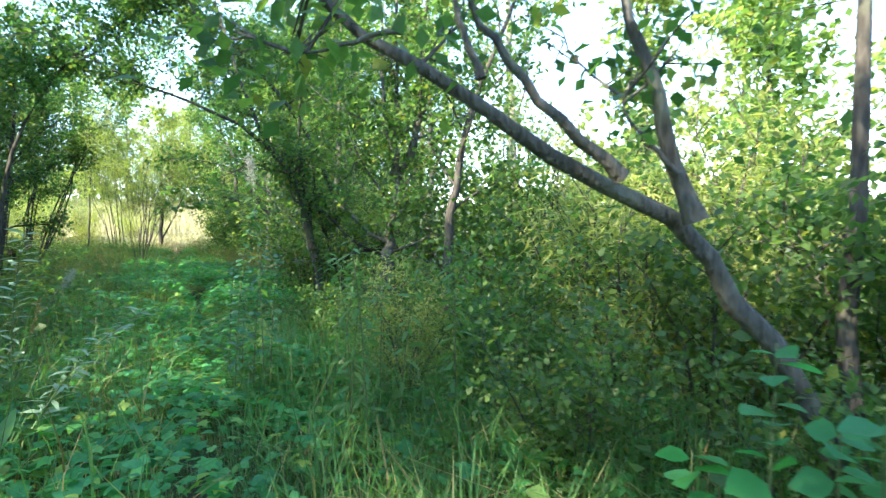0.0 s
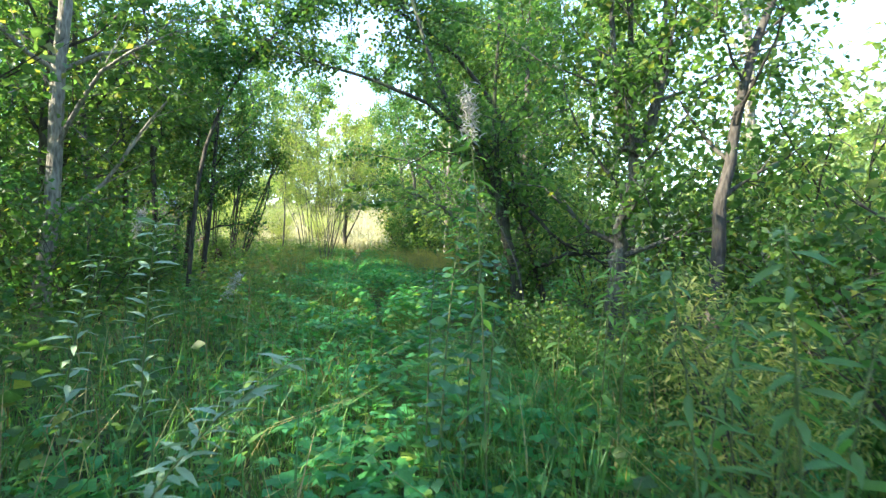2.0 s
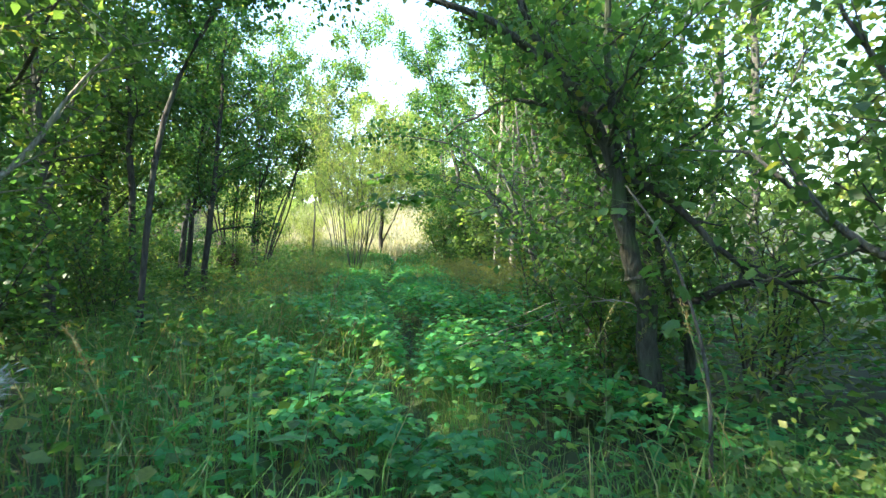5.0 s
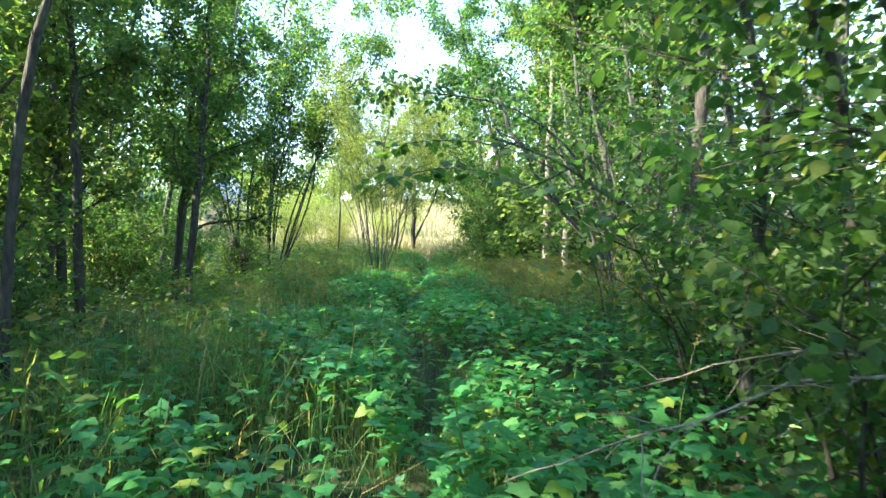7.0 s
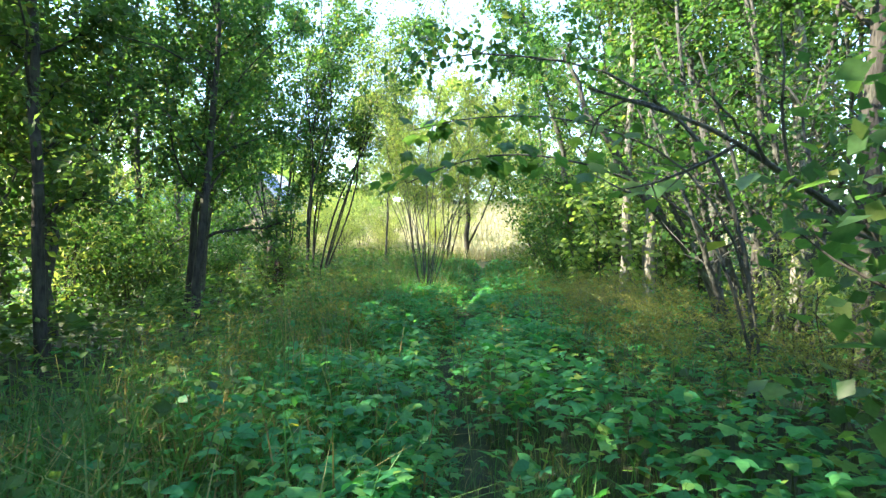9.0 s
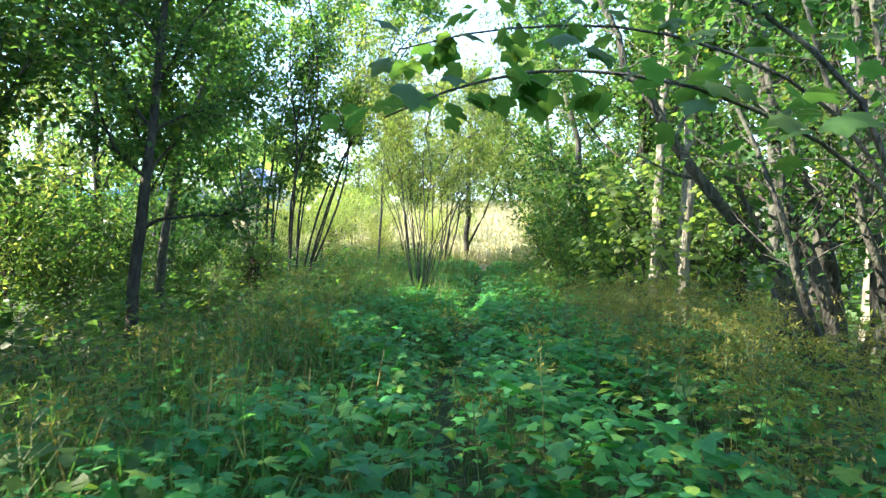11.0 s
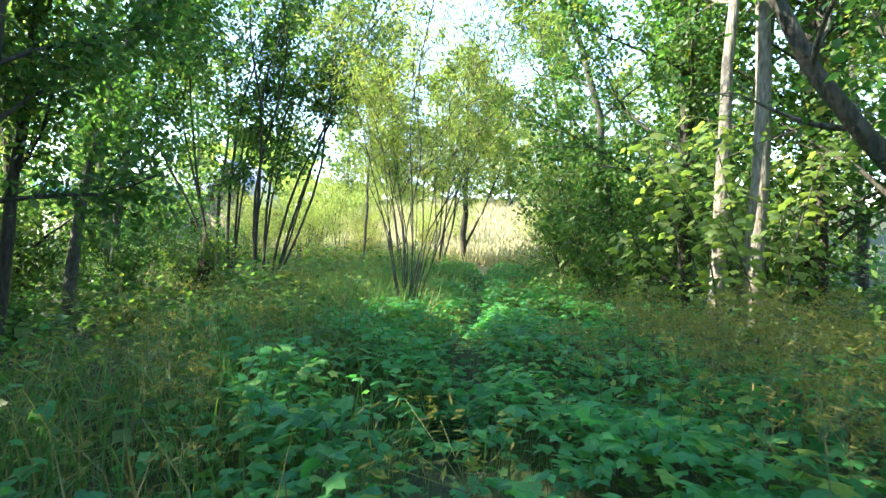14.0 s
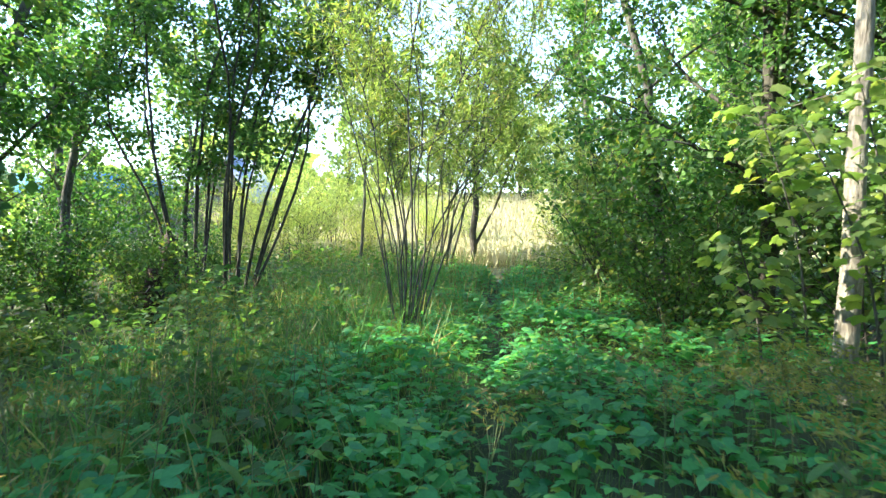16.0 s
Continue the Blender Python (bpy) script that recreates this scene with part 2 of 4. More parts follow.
def maple_template():
    """One blade with five broad toothed lobes, folded along the ribs."""
    half = [(150, 0.45), (128, 0.62), (106, 0.55), (82, 0.72), (63, 0.88), (49, 0.64), (36, 0.60), (21, 0.78), (10, 0.86)]
    rim = [(-a, r) for a, r in half] + [(0, 1.0)] + [(a, r) for a, r in half[::-1]]
    v = [(0, 0.0, 0.0)] + [(r * math.sin(radians(a)) * 0.72, 0.34 + r * 0.66 * math.cos(radians(a)), -0.2 * r * r + (0.05 if r > 0.7 else 0.0)) for a, r in rim] + [(0, 0.34, 0.03)]
    n = len(v) - 1
    return np.array(v), np.array([(n, (k + 1) % n, k) for k in range(n)])


HERB_LEAF = herb_template()
LOBED_LEAF = lobed_template()


def blade_template(bend):
    h = np.array([0, 0.5, 1.0])
    y = bend * h ** 2.2
    z = h * (1 - 0.35 * bend * h)
    v = []
    for i, w in enumerate((0.006, 0.0065)):
        v += [(-w, y[i], z[i]), (w, y[i], z[i])]
    v += [(0, y[2], z[2])]
    return np.array(v), np.array([(0, 1, 3), (0, 3, 2), (2, 3, 4)])


def scatter(template, pos, way, up, size):
    """The template at every place: its y along way, its z near up."""
    tv, tt = template
    pos, y = np.asarray(pos, float), unit(np.asarray(way, float))
    z = np.asarray(up, float) - (np.asarray(up, float) * y).sum(-1, keepdims=True) * y
    z = unit(z); x = np.cross(y, z)
    v = pos[:, None] + np.asarray(size)[:, None, None] * (tv[None, :, :1] * x[:, None] + tv[None, :, 1:2] * y[:, None] + tv[None, :, 2:] * z[:, None])
    t = tt[None] + (np.arange(len(pos)) * len(tv))[:, None, None]
    return v.reshape(-1, 3), t.reshape(-1, 3)


def twig_leaves(rng, lines, per, jitter, template, size, droop=0.35):
    """Leaves along twigs, as one block of vertices and triangles."""
    lines = np.array(lines)
    n, k = len(lines), lines.shape[1]
    f = rng.uniform(0.1, 1.0, (n, per)) * (k - 1)
    i = np.minimum(f.astype(int), k - 2); w = (f - i)[..., None]
    a, b = np.take_along_axis(lines, i[..., None], 1), np.take_along_axis(lines, i[..., None] + 1, 1)
    p = (a * (1 - w) + b * w).reshape(-1, 3) + rng.normal(0, jitter, (n * per, 3))
    d = unit((b - a).reshape(-1, 3)) * 0.6 + rng.normal(0, 0.7, (n * per, 3)); d[:, 2] -= droop
    up = rng.normal(0, 0.5, (n * per, 3)); up[:, 2] += 1.0
    return scatter(template, p, d, up, size * rng.uniform(0.6, 1.25, n * per))


def make_tree(label, spec, seed, bark=None, leaf=None, template=OVAL, name="tree", category="tree", group="", at=(0, 0, 0), fine=True):
    """A tree or shrub of one or more stems. spec: stems as (line of points from the base, radius), limbs per stem, limb length, subs, leaves per
    twig, leaf size, first limb's share of the height."""
    rng = np.random.default_rng(seed)
    bark, leaf = bark or BARK, leaf or LEAF
    stems, limbs, reach, subs, per, size, first = spec[:7]
    lift = spec[7] if len(spec) > 7 else 0.06
    root = thing(name, *at, label, category, group)
    twigs, lines = Soup(), []
    for line, r in stems:
        pts = smooth_line(line, 14)
        pts[1:-1] += rng.normal(0, r * 0.25, (12, 3))
        taper = np.linspace(1, 0.22, 14); taper[0] *= 1.35
        v, t = tube(pts, r * taper, 9 if r > 0.03 else 5, rng, 0.05) if fine else tube(pts[::2], r * taper[::2], 4)
        part("trunk" if len(stems) == 1 else "stem", mesh_of("stem", v, t, bark, True), root)
        total = np.linalg.norm(np.diff(pts, axis=0), axis=1).sum()
        for q in range(limbs):
            f = first + (1 - first) * (q + rng.uniform(0, 0.9)) / limbs
            i = min(int(f * 13), 12)
            ang = q * 2.4 + rng.uniform(-0.5, 0.5)
            out = np.array([math.cos(ang), math.sin(ang), rng.uniform(0.1, 0.7)])
            ln = reach * rng.uniform(0.65, 1.2) * (1.15 - 0.6 * f)
            rad = max(r * taper[i] * 0.42, 0.008)
            limb = wander(rng, pts[i], out + 0.3 * unit(pts[i + 1] - pts[i]), ln, 7, 0.16, lift)
            if rad > 0.018:
                v, t = tube(limb, np.linspace(rad, rad * 0.25, 7), 5)
                part("limb", mesh_of("limb", v, t, bark, True), root)
            else:
                twigs.add(*tube(limb[::2], np.linspace(rad, rad * 0.25, 4), 3))
            for s in range(subs):
                j = rng.integers(1, 7)
                d = unit(limb[min(j + 1, 6)] - limb[j - 1]) + rng.normal(0, 0.75, 3)
                tw = wander(rng, limb[j] if j < 7 else limb[6], d, ln * rng.uniform(0.3, 0.55), 5, 0.2, 0.0)
                lines.append(tw)
                if fine:
                    twigs.add(*tube(tw[[0, 4]], [max(rad * 0.3, 0.004), 0.002], 3))
        tip = wander(rng, pts[-1], pts[-1] - pts[-2], reach * 0.5, 5, 0.2, 0.05)
        lines.append(tip)
    if twigs.n:
        tagged(part("twig", twigs.mesh("twig", bark), root), kind="stuff")
    if per:
        v, t = twig_leaves(rng, lines, per, 0.05 + size * 0.5, template, size)
        tagged(part("crown", mesh_of("crown", v, t, leaf), root), kind="stuff")
    return root


def straight(h, lean=(0.0, 0.0), bow=0.0, foot=(0.0, 0.0)):
    return [(foot[0], foot[1], -0.1), (foot[0] + lean[0] * 0.3 + bow, foot[1] + lean[1] * 0.3, h * 0.35),
            (foot[0] + lean[0] * 0.65 + bow, foot[1] + lean[1] * 0.65, h * 0.7), (foot[0] + lean[0], foot[1] + lean[1], h)]


def fan(rng, n, h, spread, r, foot=0.25, aim=(0.0, 0.0)):
    """Stems that fan out from one foot."""
    out = []
    for k in range(n):
        a = k * 2.4 + rng.uniform(-0.4, 0.4)
        sp = spread * rng.uniform(0.35, 1.1)
        hh = h * rng.uniform(0.75, 1.05)
        f = (foot * math.cos(a), foot * math.sin(a))
        lean = (sp * math.cos(a) + aim[0], sp * math.sin(a) + aim[1])
        w = lambda s: rng.normal(0, 0.085 * h / 6 * s)
        out.append(([(f[0], f[1], -0.1), (f[0] + lean[0] * 0.16 + w(1), f[1] + lean[1] * 0.16 + w(1), hh * 0.25), (f[0] + lean[0] * 0.42 + w(2), f[1] + lean[1] * 0.42 + w(2), hh * 0.52),
                     (f[0] + lean[0] * 0.72 + w(3), f[1] + lean[1] * 0.72 + w(3), hh * 0.78), (f[0] + lean[0], f[1] + lean[1], hh)], r * rng.uniform(0.5, 1.15)))
    return out


# ---- ground ----
PATH_Y = [-9, -6, -3, 0, 3, 5, 7, 8.5, 10, 11.5, 14, 16, 19.5, 28, 45]
PATH_X = [0.7, 0.6, 0.4, 0.4, 0.25, 0.0, -0.25, -0.55, -0.9, -1.1, -1.3, -1.4, -1.8, -2.4, -3.0]


def path_x(y):
    return np.interp(y, PATH_Y, PATH_X) + 0.07 * np.sin(np.asarray(y) * 1.15)


def height(x, y):
    x, y = np.asarray(x, float), np.asarray(y, float)
    h = 0.05 * np.sin(x * 0.9 + 1.3) * np.cos(y * 0.7) + 0.03 * np.sin(x * 2.3 + y * 1.7)
    b = np.clip((y - 31) / 17, 0, 1)
    b = b * b * (3 - 2 * b) * np.clip((x + 17) / 5, 0, 1)          # the sunny bank beyond the clearing
    h = h + 0.0019 * np.clip(y - 8, 0, 20) ** 2 + 3.3 * b - 0.08 * np.exp(-((x - path_x(y)) / 0.25) ** 2) * np.clip((y - 2) / 4, 0, 1)
    return h - 0.25 * np.clip((-x - 5) / 6, 0, 1) * np.clip((24 - y) / 6, 0, 1)


def ground_sheet():
    u = np.linspace(-1, 1, 131)
    g = 14 * np.sinh(u * 5.2) / 5.2 * 1.1
    X, Y = np.meshgrid(g, g + 8, indexing="ij")
    Z = height(X, Y)
    n = len(u)
    i, j = np.meshgrid(np.arange(n - 1), np.arange(n - 1), indexing="ij")
    a = i * n + j
    t = np.concatenate([np.stack([a, a + n, a + n + 1], -1).reshape(-1, 3), np.stack([a, a + n + 1, a + 1], -1).reshape(-1, 3)])
    ob = part("ground", mesh_of("ground", np.stack([X, Y, Z], -1).reshape(-1, 3), t, SOIL, True))
    tagged(ob, "dark forest soil with leaf litter and moss", "ground", kind="structure")


ground_sheet()


# ---- named trees beside the path ----
def on(x, y, dz=0.0):
    return (x, y, float(height(x, y)) + dz)


def leaning_tree():
    """The tree by the start: a slanting trunk that forks above the path."""
    o = Vector((3.15, -4.6, 0))
    up = lambda *xz: [(x - 3.15, 0.02 * k, z) for k, (x, z) in enumerate(xz)]
    line = up((3.15, -0.1), (2.9, 0.45), (2.63, 0.85), (2.46, 1.06), (2.29, 1.27), (2.11, 1.45), (1.80, 1.59), (1.58, 1.70), (1.30, 1.86), (1.04, 1.97), (0.84, 2.12), (0.5, 2.5))
    second = up((1.80, 1.58), (1.65, 1.70), (1.5, 1.84), (1.40, 1.97), (1.31, 2.1), (1.2, 2.5), (1.0, 3.1))
    third = up((1.30, 1.85), (1.25, 2.0), (1.23, 2.1), (1.18, 2.5), (1.1, 3.2))
    upper = up((2.11, 1.44), (2.02, 1.67), (1.96, 1.9), (1.9, 2.08), (1.86, 2.2), (1.7, 3.2), (1.6, 4.4))
    snag = up((2.03, 1.60), (1.96, 1.68), (1.88, 1.76), (1.85, 1.83), (1.88, 1.88))
    side = up((1.06, 1.96), (0.95, 1.93), (0.84, 1.89), (0.74, 1.88))
    make_tree("grey-barked leaning tree forking low over the grass", ([(line, 0.052), (second, 0.024), (third, 0.014), (upper, 0.034), (snag, 0.011), (side, 0.010)], 4, 0.6, 6, 7, 0.065, 0.78), 11,
              bark=BARK, at=on(o.x, o.y))


leaning_tree()
def upright_by_start():
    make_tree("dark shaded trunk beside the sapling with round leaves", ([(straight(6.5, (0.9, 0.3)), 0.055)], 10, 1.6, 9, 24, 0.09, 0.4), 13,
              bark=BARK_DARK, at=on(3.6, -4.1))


upright_by_start()


def forked_tree():
    stems = [([(-0.05, 0, -0.1), (0.03, 0, 0.83), (0.10, 0, 1.34), (0.16, 0, 1.98), (0.17, 0, 2.4)], 0.12),
             ([(0.16, 0, 2.3), (0.08, 0.0, 2.75), (0.02, 0.05, 3.13), (0.0, 0.2, 5.0)], 0.065),
             ([(0.17, 0, 2.3), (0.20, 0.05, 2.96), (0.25, 0.2, 3.8), (0.3, 0.3, 6.0)], 0.055),
             ([(0.17, 0, 2.25), (0.38, 0.0, 2.56), (0.51, 0.0, 3.05), (0.56, 0.05, 3.6), (0.8, 0.1, 5.8)], 0.075)]
    make_tree("grey-barked tree splitting into three stems at head height", (stems, 8, 1.6, 9, 26, 0.085, 0.4), 21, at=on(2.6, 1.6))


forked_tree()

make_tree("grey tree leaning outward with bare low branches", ([([(0, 0, -0.1), (0.08, 0.1, 1.4), (0.32, 0.2, 2.6), (0.85, 0.3, 4.0), (1.5, 0.4, 5.6)], 0.075)],
          11, 1.5, 8, 16, 0.085, 0.35), 22, bark=BARK_DARK, at=on(3.15, 0.6))


def mossy_tree():
    """The thick trunk close to the path that leans over it, with a second stem and dead limbs."""
    stems = [([(0.06, 0, -0.1), (0.0, 0, 0.54), (-0.06, 0, 0.95), (-0.12, 0, 1.25), (-0.21, 0, 1.66), (-0.28, 0, 2.0), (-0.44, 0.0, 2.42), (-0.62, 0, 2.65), (-1.1, 0.1, 3.5), (-1.6, 0.3, 5.2)], 0.092),
             ([(-0.12, 0.04, 1.2), (-0.16, 0.06, 1.5), (-0.20, 0.08, 1.9), (-0.26, 0.1, 2.3), (-0.3, 0.2, 3.2), (-0.25, 0.3, 5.0)], 0.07),
             ([(0.5, 0.3, -0.1), (0.43, 0.3, 0.35), (0.32, 0.3, 0.83), (0.18, 0.3, 1.31), (0.04, 0.25, 1.7), (-0.05, 0.4, 2.6)], 0.055),
             ([(-0.62, 0, 2.65), (-1.1, 0.1, 3.1), (-1.8, 0.3, 3.5), (-2.8, 0.6, 3.9), (-3.6, 0.8, 4.3)], 0.04)]
    root = make_tree("dark mossy tree leaning over the path, second stem behind", (stems, 10, 1.6, 10, 19, 0.072, 0.5), 31, bark=BARK_MOSSY, leaf=LEAF, template=OVAL_FINE, at=on(1.95, 3.3))
    rng = np.random.default_rng(32)
    limbs = [([(-0.24, 0, 2.0), (0.1, -0.1, 1.8), (0.45, -0.2, 1.4), (0.8, -0.25, 1.2), (1.2, -0.2, 1.05)], 0.035),
             ([(0.2, 0.25, 0.9), (0.5, 0.0, 1.15), (0.9, -0.1, 1.2), (1.5, -0.1, 1.22)], 0.04),
             ([(-0.40, 0, 2.4), (-0.8, 0.0, 2.55), (-1.2, 0.1, 2.55), (-1.6, 0.2, 2.35)], 0.018),
             ([(-0.06, 0, 0.95), (-0.35, 0.08, 1.06), (-0.68, 0.24, 0.92), (-1.0, 0.26, 0.80), (-1.2, 0.24, 0.70)], 0.0065),
             ([(-0.05, 0, 0.95), (-0.35, 0.3, 1.05), (-0.7, 0.55, 0.95), (-1.0, 0.85, 0.75)], 0.0055)]
    for k, (line, r) in enumerate(limbs):
        pts = smooth_line(line, 10) + np.vstack([np.zeros(3), rng.normal(0, 0.015, (9, 3))])
        v, t = tube(pts, np.linspace(r, r * 0.3, 10), 6)
        limb = part("limb", mesh_of("limb", v, t, DEAD if k > 2 else BARK_DARK, True), root, "bare dead limb" if k > 2 else "")
        sub = Soup()
        for q in range(7):
            i = rng.integers(3, 9)
            tw = wander(rng, pts[i], pts[i] - pts[i - 1] + rng.normal(0, 0.05, 3), rng.uniform(0.15, 0.5), 5, 0.35)
            sub.add(*tube(tw, np.linspace(r * 0.35, 0.002, 5), 4))
        tagged(part("twig", sub.mesh("twig", DEAD if k > 2 else BARK_DARK), limb), kind="stuff")


mossy_tree()

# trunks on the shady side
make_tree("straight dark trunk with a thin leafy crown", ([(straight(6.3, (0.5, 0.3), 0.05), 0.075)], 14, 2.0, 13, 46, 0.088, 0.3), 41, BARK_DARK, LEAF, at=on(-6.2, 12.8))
make_tree("grey trunk leaning toward the path", ([([(0, 0, -0.1), (0.1, 0.1, 1.7), (0.35, 0.4, 3.7), (1.0, 0.7, 6.0), (1.5, 0.9, 9)], 0.095)], 11, 2.0, 13, 58, 0.09, 0.32), 42, BARK, LEAF, at=on(-7.4, 15.0))
make_tree("forked grey tree at the wood's edge", ([([(0, 0, -0.1), (0.05, 0, 1.5), (0.1, 0, 2.4), (-0.3, 0, 4), (-0.5, 0.2, 7.6)], 0.13), ([(0.08, 0, 2.2), (0.6, 0.1, 3.2), (1.3, 0.2, 4.6), (1.9, 0.4, 7)], 0.075)],
          11, 1.9, 13, 54, 0.09, 0.35), 43, BARK, LEAF_DARK, at=on(-8.1, 11.8))
make_tree("pair of slim trunks standing close together", ([(straight(8.8, (0.3, 0.2), 0.0), 0.10), (straight(8.4, (0.7, 0.1), 0.05, (0.55, 0.1)), 0.09)], 11, 1.7, 13, 44, 0.10, 0.35), 44, BARK, LEAF, at=on(-9.9, 11.2))
make_tree("slender dark tree among undergrowth", ([(straight(8, (0.2, -0.3), -0.05), 0.085)], 13, 1.7, 12, 42, 0.10, 0.25), 45, BARK_DARK, LEAF_DARK, at=on(-6.6, 10.3))
make_tree("slender dark tree among undergrowth", ([(straight(7.5, (-0.4, 0.2), 0.05), 0.075)], 12, 1.6, 12, 42, 0.10, 0.25), 46, BARK_DARK, LEAF_DARK, at=on(-5.3, 9.0))

make_tree("dense dark-leaved tree with foliage down to the weeds", ([(straight(6.7, (0.5, 0.2), 0.05), 0.08)], 17, 2.1, 12, 48, 0.088, 0.25), 47, BARK_DARK, LEAF_DARK, at=on(-5.2, 11.6))
make_tree("leafy tree whose crown reaches toward the track", ([([(0, 0, -0.1), (0.2, 0, 2.4), (0.8, 0, 4.6), (1.7, 0, 6.6), (2.2, 0, 8.4)], 0.10)], 17, 2.2, 12, 60, 0.095, 0.3), 48, BARK, LEAF, at=on(-10.6, 19.6))
make_tree("leafy tree whose crown reaches toward the track", ([([(0, 0, -0.1), (-0.2, 0, 2.4), (-0.6, 0, 4.6), (-1.2, 0, 6.6), (-1.6, 0, 8.4)], 0.10)], 17, 2.2, 12, 64, 0.095, 0.16), 49, BARK, LEAF, at=on(1.0, 19.2))
make_tree("leafy tree whose crown reaches toward the track", ([([(0, 0, -0.1), (-0.1, 0, 2.4), (-0.4, 0, 4.2), (-0.8, 0, 6.0), (-1.0, 0, 7.6)], 0.09)], 15, 2.0, 12, 56, 0.09, 0.52), 50, BARK, LEAF, at=on(2.9, 13.3))

make_tree("slim tree arching across above the grass", ([([(0, 0, -0.1), (0.2, 0, 2.4), (0.8, 0.1, 4.0), (1.7, 0.2, 5.1), (2.6, 0.3, 5.8)], 0.042)], 16, 1.7, 12, 48, 0.078, 0.45), 56, BARK_DARK, LEAF_DARK, at=on(-3.3, 5.6))
make_tree("slim tree arching across above the grass", ([([(0, 0, -0.1), (-0.3, 0, 2.4), (-1.3, -0.3, 4.1), (-2.7, -0.6, 5.0), (-3.9, -0.8, 5.5)], 0.055)], 18, 1.8, 12, 44, 0.08, 0.5), 70, BARK_DARK, LEAF, at=on(2.7, 5.2))
make_tree("many-stemmed shrub with a tall leafy crown", (fan(np.random.default_rng(57), 10, 9.4, 2.3, 0.036, 0.24, (2.3, 0)), 9, 1.8, 10, 24, 0.105, 0.36), 57, BARK_DARK, LEAF, at=on(-6.9, 19.9), name="shrub", category="shrub")

make_tree("leafy tree whose crown reaches toward the track", ([([(0, 0, -0.1), (-0.1, 0, 2.4), (-0.4, 0, 4.6), (-0.8, 0, 7.0), (-1.2, 0, 9.4)], 0.10)], 17, 2.3, 12, 58, 0.10, 0.2), 58, BARK, LEAF, at=on(0.4, 24.2))

make_tree("dense dark-leaved tree with low spreading boughs", ([(straight(8.5, (-0.3, 0.2), 0.05), 0.12)], 22, 2.4, 12, 62, 0.09, 0.1), 59, BARK_DARK, LEAF_DARK, at=on(1.9, 17.6))
make_tree("dense dark-leaved tree with low spreading boughs", ([(straight(9.0, (0.3, 0.2), 0.05), 0.12)], 20, 2.4, 12, 54, 0.095, 0.15), 60, BARK_DARK, LEAF, at=on(3.9, 14.6))

# the shrubs at the far end
_r = np.random.default_rng(50)
make_tree("many-stemmed shrub with dark leaning stems", (fan(_r, 7, 9.4, 1.9, 0.042, 0.22, (-0.2, 0)), 10, 1.9, 10, 28, 0.105, 0.34), 51, BARK_DARK, LEAF, at=on(-8.0, 20.1), name="shrub", category="shrub")
make_tree("willow shrub with thin upright stems and narrow leaves", (fan(_r, 15, 6.2, 2.2, 0.015, 0.05), 9, 1.1, 8, 15, 0.105, 0.42, 0.12), 52, BARK, LEAF_PALE, LANCE, at=on(-2.6, 16.6), name="willow", category="shrub")
make_tree("dark single trunk in a thicket at the clearing", ([(straight(7.5, (0.1, 0.2)), 0.12), ([(0.05, 0, 0.6), (0.7, 0, 1.9), (1.3, 0.1, 3.4), (1.7, 0.2, 5)], 0.05)], 11, 1.7, 10, 30, 0.13, 0.5), 53, BARK_DARK, LEAF_PALE, at=on(-3.15, 27.5))
make_tree("thicket of thin stems against the bright clearing", (fan(_r, 14, 6.0, 2.0, 0.030, 0.8), 8, 1.2, 8, 20, 0.12, 0.38), 54, BARK, LEAF_PALE, LANCE, at=on(-4.4, 25.5), name="shrub", category="shrub")
make_tree("young tree with a thin pale stem", ([(straight(6, (0.3, 0.2)), 0.05)], 11, 1.4, 9, 26, 0.11, 0.5), 55, BARK, LEAF_PALE, at=on(-6.0, 24.8))


